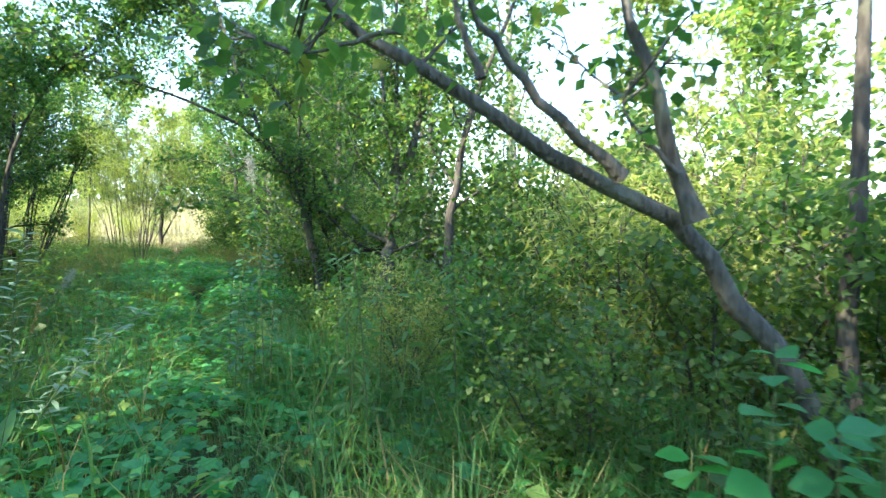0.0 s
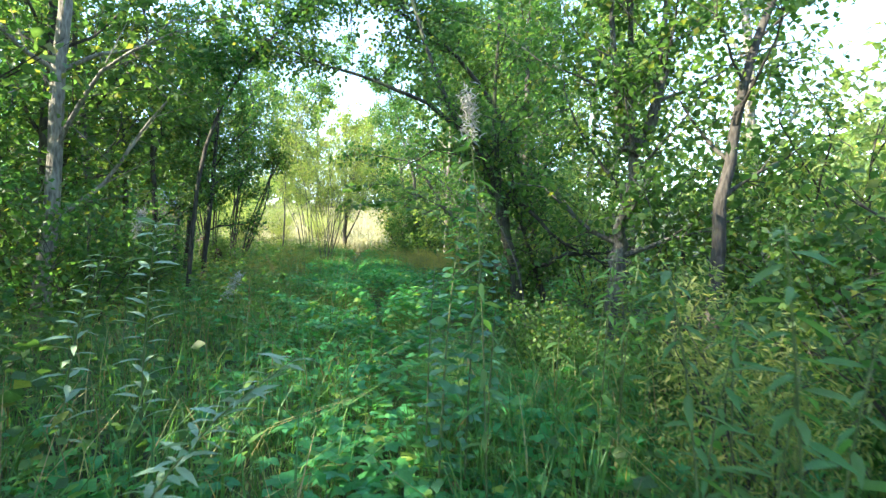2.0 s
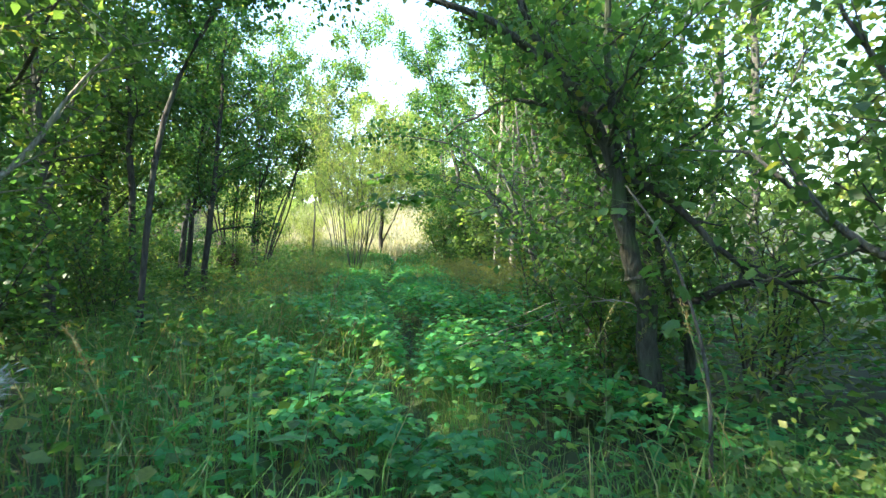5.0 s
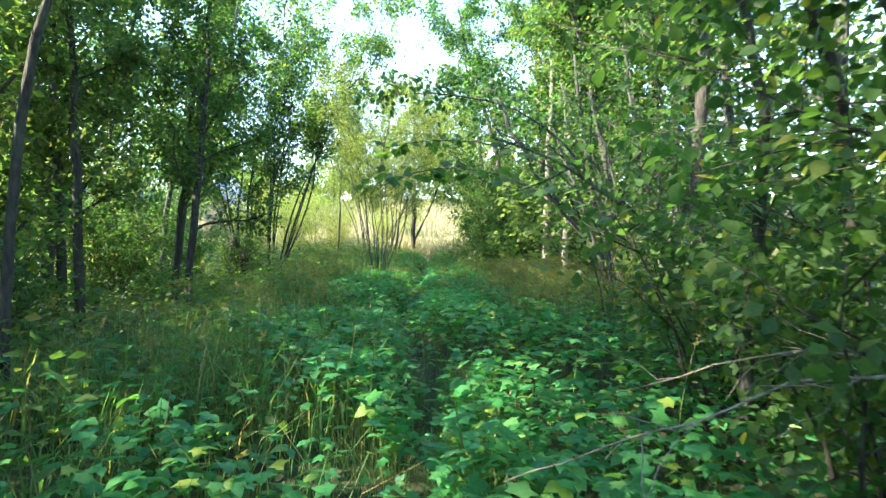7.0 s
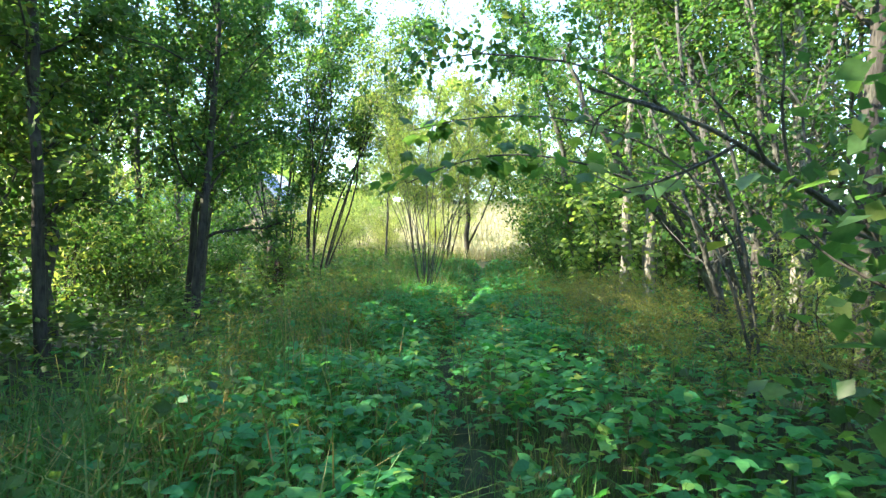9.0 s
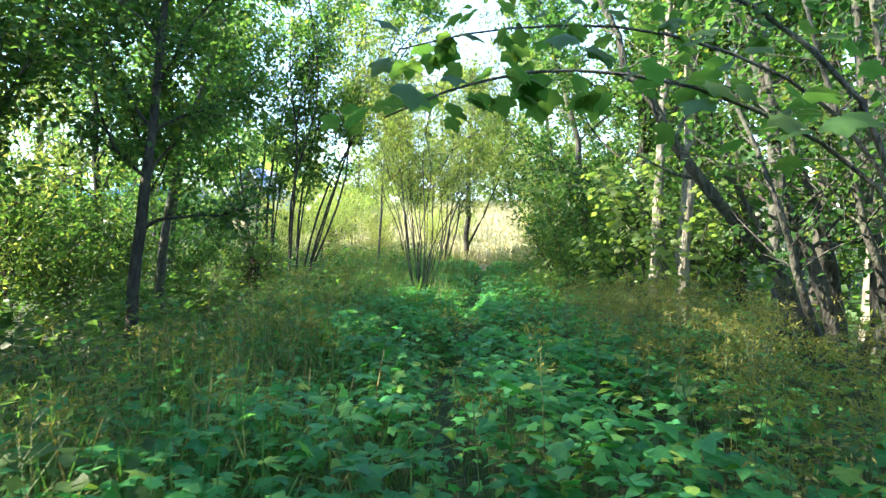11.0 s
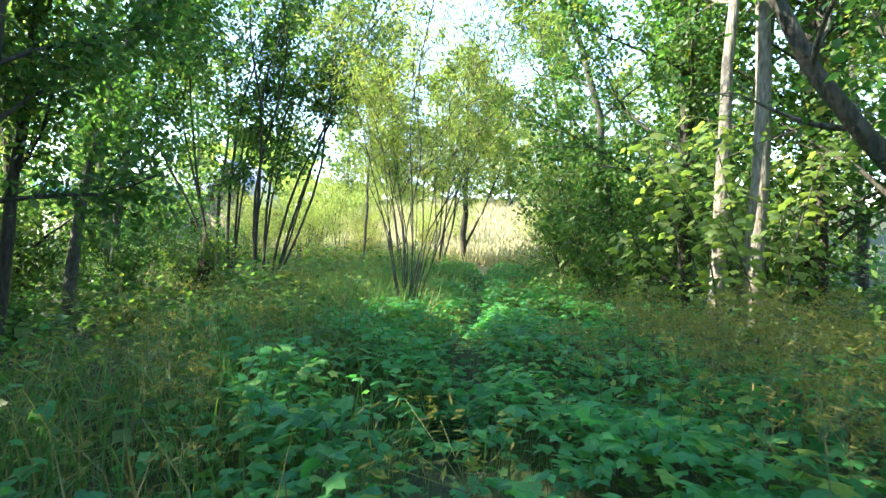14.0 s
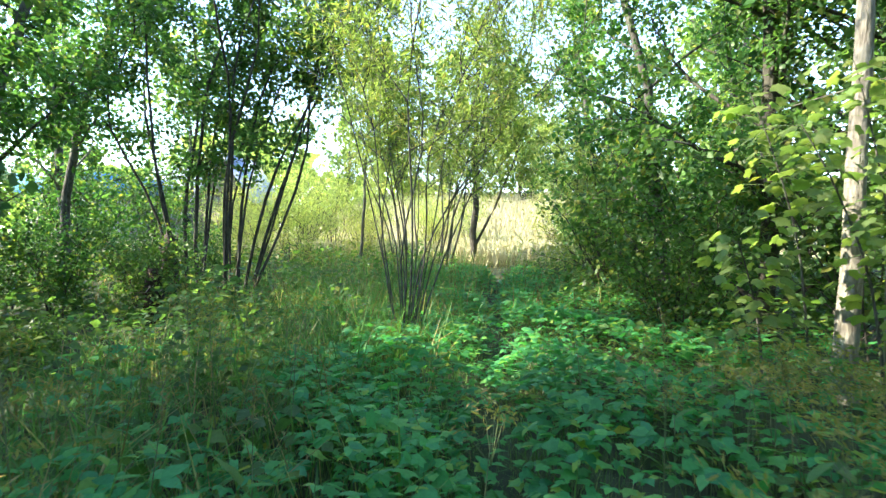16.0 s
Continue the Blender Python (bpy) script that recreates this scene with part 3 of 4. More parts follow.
def tangle():
    """Grey stems that lean over from the right-hand bank."""
    stems = [([(0, 0, -0.1), (-0.25, 0.0, 0.85), (-0.95, 0.05, 1.9), (-1.76, 0.09, 3.24), (-2.2, 0.1, 4.2)], 0.075),
             ([(0.2, -0.3, -0.1), (-0.05, -0.3, 0.9), (-0.5, -0.4, 2.2), (-0.8, -0.5, 4.4)], 0.06),
             ([(0.3, 0.1, -0.1), (0.2, 0.0, 1.0), (-0.3, -0.2, 2.4), (-1.0, -0.3, 4.0)], 0.055),
             ([(0.4, -0.2, -0.1), (0.5, -0.2, 1.0), (0.3, -0.2, 2.4), (0.1, -0.2, 5.0)], 0.07),
             ([(0.6, 0, -0.1), (0.9, -0.2, 1.3), (0.9, -0.3, 2.7), (1.2, -0.4, 5.2)], 0.06),
             ([(0.1, -0.5, -0.1), (-0.35, -0.7, 0.8), (-0.7, -0.9, 1.8), (-1.2, -0.8, 3.2)], 0.04),
             ([(0.8, -0.4, -0.1), (0.6, -0.6, 1.2), (0.2, -0.8, 2.6), (-0.1, -0.9, 4.4)], 0.05),
             ([(0.15, -0.1, -0.1), (-0.4, -0.15, 1.2), (-0.9, -0.2, 2.2), (-1.3, -0.2, 3.6)], 0.035),
             ([(0.5, -0.7, -0.1), (0.15, -0.9, 1.0), (-0.2, -1.1, 2.0), (-0.7, -1.2, 3.6)], 0.04),
             ([(0.9, 0.1, -0.1), (1.0, -0.1, 1.3), (1.3, -0.2, 2.6), (1.2, -0.2, 4.6)], 0.05),
             ([(1.1, -0.6, -0.1), (1.2, -0.9, 1.2), (1.0, -1.1, 2.4), (0.9, -1.2, 4.4)], 0.045),
             ([(0.3, -0.9, -0.1), (0.4, -1.2, 0.9), (0.3, -1.4, 1.8), (0.4, -1.5, 3.2)], 0.03)]
    stems = [(line, r * 1.35) for line, r in stems]
    make_tree("tangle of leaning grey lichen-covered stems", (stems, 9, 1.2, 6, 8, 0.08, 0.45), 61, BARK, LEAF, at=on(2.6, 11.7), name="tree")


tangle()


def dead_sapling():
    """A bare bent sapling that reaches toward the track."""
    root = thing("dead_sapling", *on(2.6, 6.8), "bare bent sapling with grey forked branches", "dead tree")
    rng = np.random.default_rng(68)
    main = smooth_line([(0, 0, -0.05), (-0.2, -0.05, 0.8), (-0.84, -0.2, 1.52), (-1.3, -0.28, 1.85), (-1.69, -0.34, 2.1), (-2.21, -0.42, 2.28)], 16)
    part("stem", mesh_of("stem", *tube(main, np.linspace(0.028, 0.006, 16), 7, rng, 0.06), BARK, True), root)
    for i, d, ln in ((6, (-1.0, -0.5, 0.15), 1.0), (9, (-0.5, 0.1, 0.9), 0.8), (11, (-0.9, -0.1, -0.3), 0.6), (8, (-0.3, 0.4, 0.8), 0.9), (13, (-0.6, 0.2, 0.6), 0.5), (5, (0.1, -0.3, 1.0), 1.1), (10, (-0.6, -0.6, 0.5), 0.6)):
        line = wander(rng, main[i], d, ln, 8, 0.2)
        br = part("branch", mesh_of("branch", *tube(line, np.linspace(0.010, 0.003, 8), 5), BARK, True), root)
        s = Soup()
        for k in range(4):
            j = 2 + k
            s.add(*tube(wander(rng, line[j], line[j] - line[j - 1] + rng.normal(0, 0.08, 3), 0.28, 4, 0.3), [0.004, 0.003, 0.002, 0.001], 3))
        tagged(part("twig", s.mesh("twig", BARK), br), kind="stuff")


dead_sapling()
make_tree("slim young tree arching over the track, leaves overhead", ([([(0, 0, -0.1), (0.0, 0.0, 1.2), (-0.35, 0.0, 2.3), (-1.1, 0.1, 3.0), (-2.1, 0.2, 3.3), (-3.0, 0.3, 3.3)], 0.026)], 11, 0.8, 6, 11, 0.085, 0.55, -0.03), 66, BARK, LEAF_DARK, OVAL_FINE, at=on(1.9, 8.9))
make_tree("slim young tree arching over the track, leaves overhead", ([([(0, 0, -0.1), (0.1, 0.0, 1.6), (0.0, -0.1, 2.6), (-0.5, -0.2, 3.4), (-1.4, -0.3, 3.8)], 0.045)], 12, 1.0, 7, 16, 0.075, 0.45, -0.02), 67, BARK, LEAF_DARK, OVAL_FINE, at=on(1.9, 5.2))
make_tree("dark upright trunk beside the leaning stems", ([(straight(9, (0.3, 0.1)), 0.12)], 12, 1.9, 13, 46, 0.10, 0.4), 62, BARK_DARK, LEAF_DARK, at=on(3.3, 10.0))
make_tree("dark upright trunk beside the leaning stems", ([(straight(8.5, (-0.3, 0.2)), 0.10)], 12, 1.9, 13, 46, 0.10, 0.4), 63, BARK, LEAF, at=on(4.2, 10.7))
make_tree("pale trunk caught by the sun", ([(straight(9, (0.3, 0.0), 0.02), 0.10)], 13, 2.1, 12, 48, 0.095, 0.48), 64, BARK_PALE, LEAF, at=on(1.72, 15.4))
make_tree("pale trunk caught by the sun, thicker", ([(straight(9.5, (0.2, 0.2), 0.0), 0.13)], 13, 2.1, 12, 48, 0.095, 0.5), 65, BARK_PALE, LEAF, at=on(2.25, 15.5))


# ---- bushes: built once, then copied ----
def bush(label, seed, n, h, spread, leaf, size, per, template=OVAL):
    rng = np.random.default_rng(seed)
    return make_tree(label, (fan(rng, n, h, spread, 0.016, 0.12), 6, h * 0.42, 5, per, size, 0.12), seed, BARK_DARK, leaf, template, "bush", "bush", "undergrowth bushes", (0, 0, -60), fine=False)


KINDS = [bush("leafy green bush with small oval leaves", 71, 8, 1.7, 0.9, LEAF, 0.08, 11),
         bush("shaded dark-leaved bush among the trunks", 72, 8, 2.1, 1.1, LEAF_DARK, 0.095, 9),
         # The brightness of sunlit foliage is coloured into this kind's leaves.
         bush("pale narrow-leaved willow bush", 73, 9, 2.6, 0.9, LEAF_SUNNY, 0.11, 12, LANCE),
         bush("low leafy sapling bush with broad leaves", 74, 6, 1.1, 0.7, LEAF, 0.10, 12)]


def put(ob, x, y, turn, scale):
    m = Matrix.Translation(on(x, y, -0.03)) @ Matrix.Rotation(turn, 4, "Z") @ Matrix.Diagonal((scale, scale, scale, 1))
    return copy_thing(ob, m)


def plant_bushes():
    rng = random.Random(5)
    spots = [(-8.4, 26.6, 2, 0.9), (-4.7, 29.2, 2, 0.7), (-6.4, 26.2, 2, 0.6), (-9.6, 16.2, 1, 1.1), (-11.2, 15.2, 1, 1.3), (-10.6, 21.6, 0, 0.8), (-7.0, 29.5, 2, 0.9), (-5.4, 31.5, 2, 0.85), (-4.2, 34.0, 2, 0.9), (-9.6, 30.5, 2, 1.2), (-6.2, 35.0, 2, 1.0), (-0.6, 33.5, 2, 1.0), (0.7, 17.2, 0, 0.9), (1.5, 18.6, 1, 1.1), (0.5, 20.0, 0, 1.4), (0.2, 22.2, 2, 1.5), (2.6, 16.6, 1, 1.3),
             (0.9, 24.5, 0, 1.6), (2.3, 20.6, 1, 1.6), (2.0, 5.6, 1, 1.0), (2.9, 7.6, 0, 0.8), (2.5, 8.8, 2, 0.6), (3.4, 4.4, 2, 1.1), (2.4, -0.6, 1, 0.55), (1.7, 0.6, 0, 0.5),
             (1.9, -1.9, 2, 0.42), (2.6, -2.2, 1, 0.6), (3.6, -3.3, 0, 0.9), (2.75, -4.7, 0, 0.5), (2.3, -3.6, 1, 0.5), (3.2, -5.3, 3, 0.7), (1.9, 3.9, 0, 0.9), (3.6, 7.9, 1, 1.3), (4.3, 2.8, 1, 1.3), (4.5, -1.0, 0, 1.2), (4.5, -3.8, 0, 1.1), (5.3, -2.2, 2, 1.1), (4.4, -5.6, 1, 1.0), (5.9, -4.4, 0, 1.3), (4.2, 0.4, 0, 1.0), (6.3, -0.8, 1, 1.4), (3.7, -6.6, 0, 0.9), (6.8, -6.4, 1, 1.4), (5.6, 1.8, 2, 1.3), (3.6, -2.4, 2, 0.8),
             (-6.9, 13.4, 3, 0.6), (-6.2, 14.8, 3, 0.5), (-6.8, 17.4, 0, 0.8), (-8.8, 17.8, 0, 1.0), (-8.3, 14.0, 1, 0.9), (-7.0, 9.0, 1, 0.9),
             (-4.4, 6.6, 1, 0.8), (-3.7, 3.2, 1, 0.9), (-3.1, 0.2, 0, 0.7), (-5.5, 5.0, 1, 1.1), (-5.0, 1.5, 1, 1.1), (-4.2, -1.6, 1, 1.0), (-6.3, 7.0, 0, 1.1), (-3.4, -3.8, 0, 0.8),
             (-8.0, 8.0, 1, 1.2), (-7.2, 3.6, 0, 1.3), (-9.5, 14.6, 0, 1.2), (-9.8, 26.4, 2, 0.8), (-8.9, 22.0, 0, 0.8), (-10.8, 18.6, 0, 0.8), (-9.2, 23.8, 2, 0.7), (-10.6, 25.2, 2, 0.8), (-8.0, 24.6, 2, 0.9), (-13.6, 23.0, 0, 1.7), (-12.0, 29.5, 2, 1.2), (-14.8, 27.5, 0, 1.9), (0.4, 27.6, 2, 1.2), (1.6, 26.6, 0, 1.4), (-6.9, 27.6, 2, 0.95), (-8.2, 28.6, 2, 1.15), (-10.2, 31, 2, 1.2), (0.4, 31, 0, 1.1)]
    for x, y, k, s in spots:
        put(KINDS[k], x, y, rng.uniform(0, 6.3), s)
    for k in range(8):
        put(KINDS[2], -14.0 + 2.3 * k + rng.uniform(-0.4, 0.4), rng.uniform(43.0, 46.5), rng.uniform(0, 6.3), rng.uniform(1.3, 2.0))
    for q in range(10):
        side = 1 if q % 2 else -1
        y = rng.uniform(-6, 26)
        x = path_x(y) + side * rng.uniform(5.5, 14) * (1 if side > 0 else 1.25)
        if side < 0 and y > 16:
            continue
        put(KINDS[rng.choice((0, 1, 1, 2))], x, y, rng.uniform(0, 6.3), rng.uniform(1.0, 1.9))


plant_bushes()
for k in KINDS:
    for o in (*k.children_recursive, k):
        bpy.data.objects.remove(o)


# ---- the wood around, and unseen trees added for shade ----
def wood():
    rng = random.Random(9)
    kinds = []
    for k, (h, lf, bk) in enumerate(((11, LEAF, BARK), (9.5, LEAF_DARK, BARK_DARK), (8.5, LEAF_PALE, BARK), (12, LEAF, BARK_PALE))):
        kinds.append(make_tree("tall leafy tree of the surrounding wood", ([(straight(h, (0.5, 0.4), 0.1), 0.13)], 20, 2.5, 9, 29, 0.135, 0.14), 80 + k, bk, lf,
                               group="trees of the wood", at=(0, 0, -80)))
    # Paler leaves than the near wood: their sunlight is put into the colour.
    far = [make_tree("leafy tree beyond the clearing", ([(straight(h, (0.4, 0.3), 0.1), 0.13)], 16, 2.6, 7, 26, 0.27, 0.12), 90 + k, BARK, lf,
                     group="trees beyond the clearing", at=(0, 0, -80)) for k, (h, lf) in enumerate(((10, LEAF_PALE), (8.5, LEAF_PALE)))]
    # Unseen trees left of and behind the start are added to block the sun.
    spots = [(7.2, 6.6), (5.8, 8.8), (6.2, 12.6), (4.6, 14.2), (5.4, 17.6), (3.4, 19.0), (2.9, 22.4), (6.0, 21.2), (4.0, 25.6),
             (-9.0, 7.6), (-7.4, 5.6), (-7.8, 0.2), (-11.5, 9.2), (-11.5, 14.4), (-13.0, 8.0), (-12.6, 11.6), (-14.2, 5.4), (-5.9, 7.9), (-6.8, 6.3), (-9.6, -3.5), (-6.4, -4.0), (-13.5, 17), (-10.2, 17.2), (-7.6, 9.6),
             (-8.6, 3.2), (-2.5, -11.5), (5.5, -9.5), (-4.6, -7.2), (-5.0, -4.6), (-5.4, -2.2), (-8.2, -6.2), (-5.6, 0.6), (-7.6, -1.4), (-5.0, 4.6), (-6.0, 3.2), (-9.2, -9.5), (-5.5, -10), (-3.3, -6.8), (-4.2, -8.8), (-6.6, -8.0), (-4.0, -2.8), (-4.3, 1.2), (-10.5, -1.0), (-11.0, 4.5), (-12.5, 17.5), (-14.2, 20.5), (-12.8, 22.0), (-16.5, 25.0), (4.3, 18.2), (7.0, 15.6), (3.4, 16.4)]
    for x, y in spots:
        put(rng.choice(kinds), x + rng.uniform(-0.4, 0.4), y + rng.uniform(-0.4, 0.4), rng.uniform(0, 6.3), rng.uniform(0.8, 1.1))
    for x, y, k, s in ((-8.0, 48, 1, 1.85), (-4.0, 50, 1, 1.5), (-0.5, 47, 1, 1.0), (3.5, 46, 0, 1.0), (4.6, 31, 1, 1.0), (-12, 50, 1, 1.0), (7.5, 35, 0, 1.0), (-17, 52, 1, 1.0), (-2, 55, 0, 1.1), (-10, 56, 0, 1.1),
                       (-20.5, 30, 0, 0.55), (-24, 26, 0, 0.6), (-18, 24, 0, 0.6), (-14.6, 24.5, 1, 0.42), (-30, 30, 0, 1.0), (5, 44, 0, 1.4), (-13.5, 44, 0, 1.5), (-10.8, 47, 0, 1.7), (-2.5, 46, 1, 1.5), (1.0, 43, 0, 1.45), (-17, 45, 0, 1.4), (-21.5, 40, 0, 1.2), (11, 30, 0, 1.0), (11.0, -4.5, 0, 0.9), (12.2, -1.0, 1, 0.85), (11.4, 2.4, 0, 0.8), (13.2, 5.0, 1, 0.9), (14.5, -7.0, 0, 1.0), (15.5, 1.0, 0, 1.1), (13.0, 9.0, 0, 1.0), (-14, 52, 0, 1.0), (-22, 50, 1, 1.1)):
        put(far[k], x, y, rng.uniform(0, 6.3), s * (0.62 if y > 42 else 1.0))
    kinds += far
    for k in kinds:
        for o in (*k.children_recursive, k):
            bpy.data.objects.remove(o)


wood()


# ---- ground cover ----
def cover(name, label, mat, template, pos, size, up_jitter, flat=True, seed=0):
    rng = np.random.default_rng(seed)
    n = len(pos)
    a = rng.uniform(0, 2 * math.pi, n)
    if flat:
        way = np.stack([np.cos(a), np.sin(a), rng.normal(-0.12, 0.22, n)], -1)
        up = rng.normal(0, up_jitter, (n, 3)); up[:, 2] += 1
    else:
        way = np.stack([np.cos(a), np.sin(a), rng.normal(0, up_jitter, n)], -1)
        up = np.tile([0.0, 0, 1], (n, 1)) + rng.normal(0, up_jitter, (n, 3))
    v, t = scatter(template, pos, way, up, size)
    return tagged(part(name, mesh_of(name, v, t, mat)), label, name.replace("_", " "), kind="stuff")


def merged(name, label, mat, blocks):
    s = Soup()
    for v, t in blocks:
        s.add(v, t)
    return tagged(part(name, s.mesh(name, mat)), label, name.replace("_", " "), kind="stuff")


def lumps(x, y, f, seed=0.0):
    """Slow uneven field between 0 and 1."""
    return 0.5 + 0.25 * (np.sin(x * f + seed) * np.cos(y * f * 0.83 + seed * 2) + np.sin(x * f * 2.1 + y * f * 1.7 + seed * 3))


def herbs():
    rng = np.random.default_rng(101)
    n = 51000
    y = rng.uniform(-7, 24, n)
    off = rng.normal(0.2, 1.8, n)
    x = path_x(y) + off
    late = np.clip((y - 1) / 4, 0, 1)
    keep = rng.uniform(0, 1, n) < (0.8 + 0.2 * late) * np.where(y > 3, np.clip(np.abs(off) / 0.16 - 0.1, np.where(y > 14, 0.5, 0.12), 1), 1) * (0.35 + 0.65 * (lumps(x, y, 1.3, 0.7) > 0.42)) * np.where(off < -1.6, 0.35, 1)
    x, y, off, late = x[keep], y[keep], off[keep], late[keep]
    n = len(x)
    top = (0.34 + 0.18 * late) * np.where(y > 2, np.clip(0.45 + np.abs(off) / 0.5, 0.45, 1.1), 0.9) * (0.75 + 0.5 * lumps(x, y, 1.9, 2.0)) * (1 - 0.4 * np.clip((y - 12) / 6, 0, 1))
    z = height(x, y) + top * rng.beta(4, 1.6, n)
    size = rng.uniform(0.052, 0.112, n)
    pos, lobed = np.stack([x, y, z], -1), rng.uniform(0, 1, n) < 0.62
    cover("herb_leaves", "dense low three-part green leaves covering the ground", HERB, HERB_LEAF, pos[~lobed], size[~lobed], 0.28, seed=102)
    cover("bramble_leaves", "dense lobed green bramble leaves covering the ground", HERB, LOBED_LEAF, pos[lobed], size[lobed] * 0.92, 0.30, seed=103)
    pick = rng.uniform(0, 1, n) < 0.35
    px, py, pz = x[pick], y[pick], z[pick]
    s = Soup()
    base = np.stack([px, py, height(px, py)], -1)
    tip = np.stack([px, py, pz], -1)
    base[:, :2] += rng.normal(0, 0.03, (len(px), 2))
    w = np.array([0.0022, 0, 0])
    v = np.stack([base - w, base + w, tip], 1).reshape(-1, 3)
    s.add(v, np.arange(len(v)).reshape(-1, 3))
    tagged(part("herb_stalks", s.mesh("herb_stalks", STEM)), "thin green stalks under the low leaves", "herb stalks", kind="stuff")


def side_plants():
    """Mixed weeds on both banks, away from the track."""
    rng = np.random.default_rng(111)
    n = 76000
    y = rng.uniform(-7, 27, n)
    off = np.where(rng.uniform(0, 1, n) < 0.55, -1, 1) * rng.gamma(2.2, 1.9, n)
    x = path_x(y) + off
    keep = (np.abs(off) > 0.8) & (rng.uniform(0, 1, n) < 0.3 + 0.7 * lumps(x, y, 0.9, 4.0))
    x, y, off = x[keep], y[keep], off[keep]
    n = len(x)
    top = (0.35 + 0.35 * np.clip((np.abs(off) - 0.8) / 1.5, 0, 1)) * (0.6 + 0.8 * lumps(x, y, 1.4, 1.0))
    pos = np.stack([x, y, height(x, y) + top * rng.uniform(0.1, 1.0, n)], -1)
    cover("weeds", "mixed green weeds and seedlings beside the track", LEAF, OVAL, pos, rng.uniform(0.05, 0.13, n), 0.5, seed=112)


def undergrowth():
    """Coarse low plants under the trees on both sides."""
    rng = np.random.default_rng(151)
    n = 26000
    y = rng.uniform(-12, 30, n)
    x = path_x(y) + np.where(rng.uniform(0, 1, n) < 0.5, -1, 1) * rng.uniform(4.5, 18, n)
    pos = np.stack([x, y, height(x, y) + rng.uniform(0.05, 0.55, n) * (0.5 + lumps(x, y, 0.8, 6.0))], -1)
    cover("undergrowth", "low leafy undergrowth beneath the trees", LEAF, OVAL, pos, rng.uniform(0.12, 0.28, n), 0.5, seed=152)


def grasses():
    rng = np.random.default_rng(121)
    blocks, dry = [], []
    temps = [blade_template(b) for b in (0.25, 0.5, 0.8, 1.1)]
    sets = [(20000, -7, 1, 0.3, 1.0, 0.18, 0.46), (16000, -7, 2, 1.6, 1.2, 0.35, 0.8), (20000, 3, 22, 0.0, 0.5, 0.15, 0.35), (17000, 5, 22, -2.0, 0.9, 0.4, 0.95),
            (14000, -6, 8, -2.4, 1.2, 0.35, 0.85), (17000, 18, 34, -3.4, 4.2, 0.4, 0.95), (11000, -1, 7, 0.15, 0.24, 0.3, 0.5)]
    for k, (n, y0, y1, mid, wide, h0, h1) in enumerate(sets):
        y = rng.uniform(y0, y1, n)
        off = rng.normal(mid, wide, n)
        x = path_x(y) + off
        keep = rng.uniform(0, 1, n) < 0.25 + 0.75 * lumps(x, y, 1.7, k)
        x, y, off = x[keep], y[keep], off[keep]
        m = len(x)
        h = rng.uniform(h0, h1, m) * np.clip(0.3 + np.abs(off) / 0.45, 0.3, 1.0)
        pos = np.stack([x, y, height(x, y) - 0.01], -1)
        a = rng.uniform(0, 2 * math.pi, m)
        way = np.stack([np.cos(a), np.sin(a), np.zeros(m)], -1)
        up = np.tile([0.0, 0, 1], (m, 1))
        kind = rng.integers(0, 4, m)
        isdry = rng.uniform(0, 1, m) < (0.05, 0.06, 0.05, 0.14, 0.14, 0.55, 0.04)[k]
        for q in range(4):
            for flag, out in ((False, blocks), (True, dry)):
                s = (kind == q) & (isdry == flag)
                if s.any():
                    out.append(scatter(temps[q], pos[s], way[s], up[s], h[s]))
    n = 34000
    y = rng.uniform(27, 49, n)
    x = -4 + rng.normal(0, 6.5, n)
    a = rng.uniform(0, 2 * math.pi, n)
    wide = (np.array([(-0.045, 0, 0), (0.045, 0, 0), (0.02, 0.3, 0.9), (-0.03, 0.24, 0.8)]), np.array([(0, 1, 2), (0, 2, 3)]))
    hay = scatter(wide, np.stack([x, y, height(x, y)], -1), np.stack([np.cos(a), np.sin(a), np.zeros(n)], -1), np.tile([0.0, 0, 1], (n, 1)), rng.uniform(0.3, 0.75, n))
    merged("meadow", "sunlit pale dry meadow of the clearing", HAY, [hay])
    merged("grass", "long green grass growing in loose tufts", GRASS, blocks)
    merged("dry_grass", "scattered straw-coloured grass stalks", DRY, dry)


def umbels():
    """Faded meadow flowers: stalks with loose tan heads."""
    rng = np.random.default_rng(131)
    heads, stalks = [], Soup()
    spots = [(1.0 + rng.normal(0.9, 0.6), rng.uniform(7.0, 13.8)) for _ in range(210)] + [(-1.9 + rng.normal(0, 0.6), rng.uniform(5, 14)) for _ in range(60)]
    for x, y in spots:
        x = float(path_x(y)) + x
        h = rng.uniform(0.65, 1.0)
        b = np.array([x, y, float(height(x, y))])
        tip = b + (rng.normal(0, 0.08), rng.normal(0, 0.08), h)
        stalks.add(*tube(np.array([b, (b + tip) / 2 + rng.normal(0, 0.02, 3), tip]), [0.004, 0.003, 0.002], 3))
        m = 110
        hub = tip + rng.normal(0, 1, (5, 3)) * (0.09, 0.09, 0.06)
        for q in hub:
            stalks.add(*tube(np.array([tip - (0, 0, 0.12), q]), [0.002, 0.001], 3))
        p = hub[rng.integers(0, 5, m)] + rng.normal(0, 1, (m, 3)) * (0.04, 0.04, 0.014)
        heads.append(scatter(LANCE, p, rng.normal(0, 1, (m, 3)), rng.normal(0, 1, (m, 3)), rng.uniform(0.02, 0.044, m)))
    merged("meadow_seed_heads", "faded yellow-tan meadow flower heads", TAN_HEAD, heads)
    tagged(part("meadow_stalks", stalks.mesh("meadow_stalks", STEM)), "thin stalks of faded meadow flowers", "flower stalks", kind="stuff")


herbs()
side_plants()
undergrowth()
grasses()
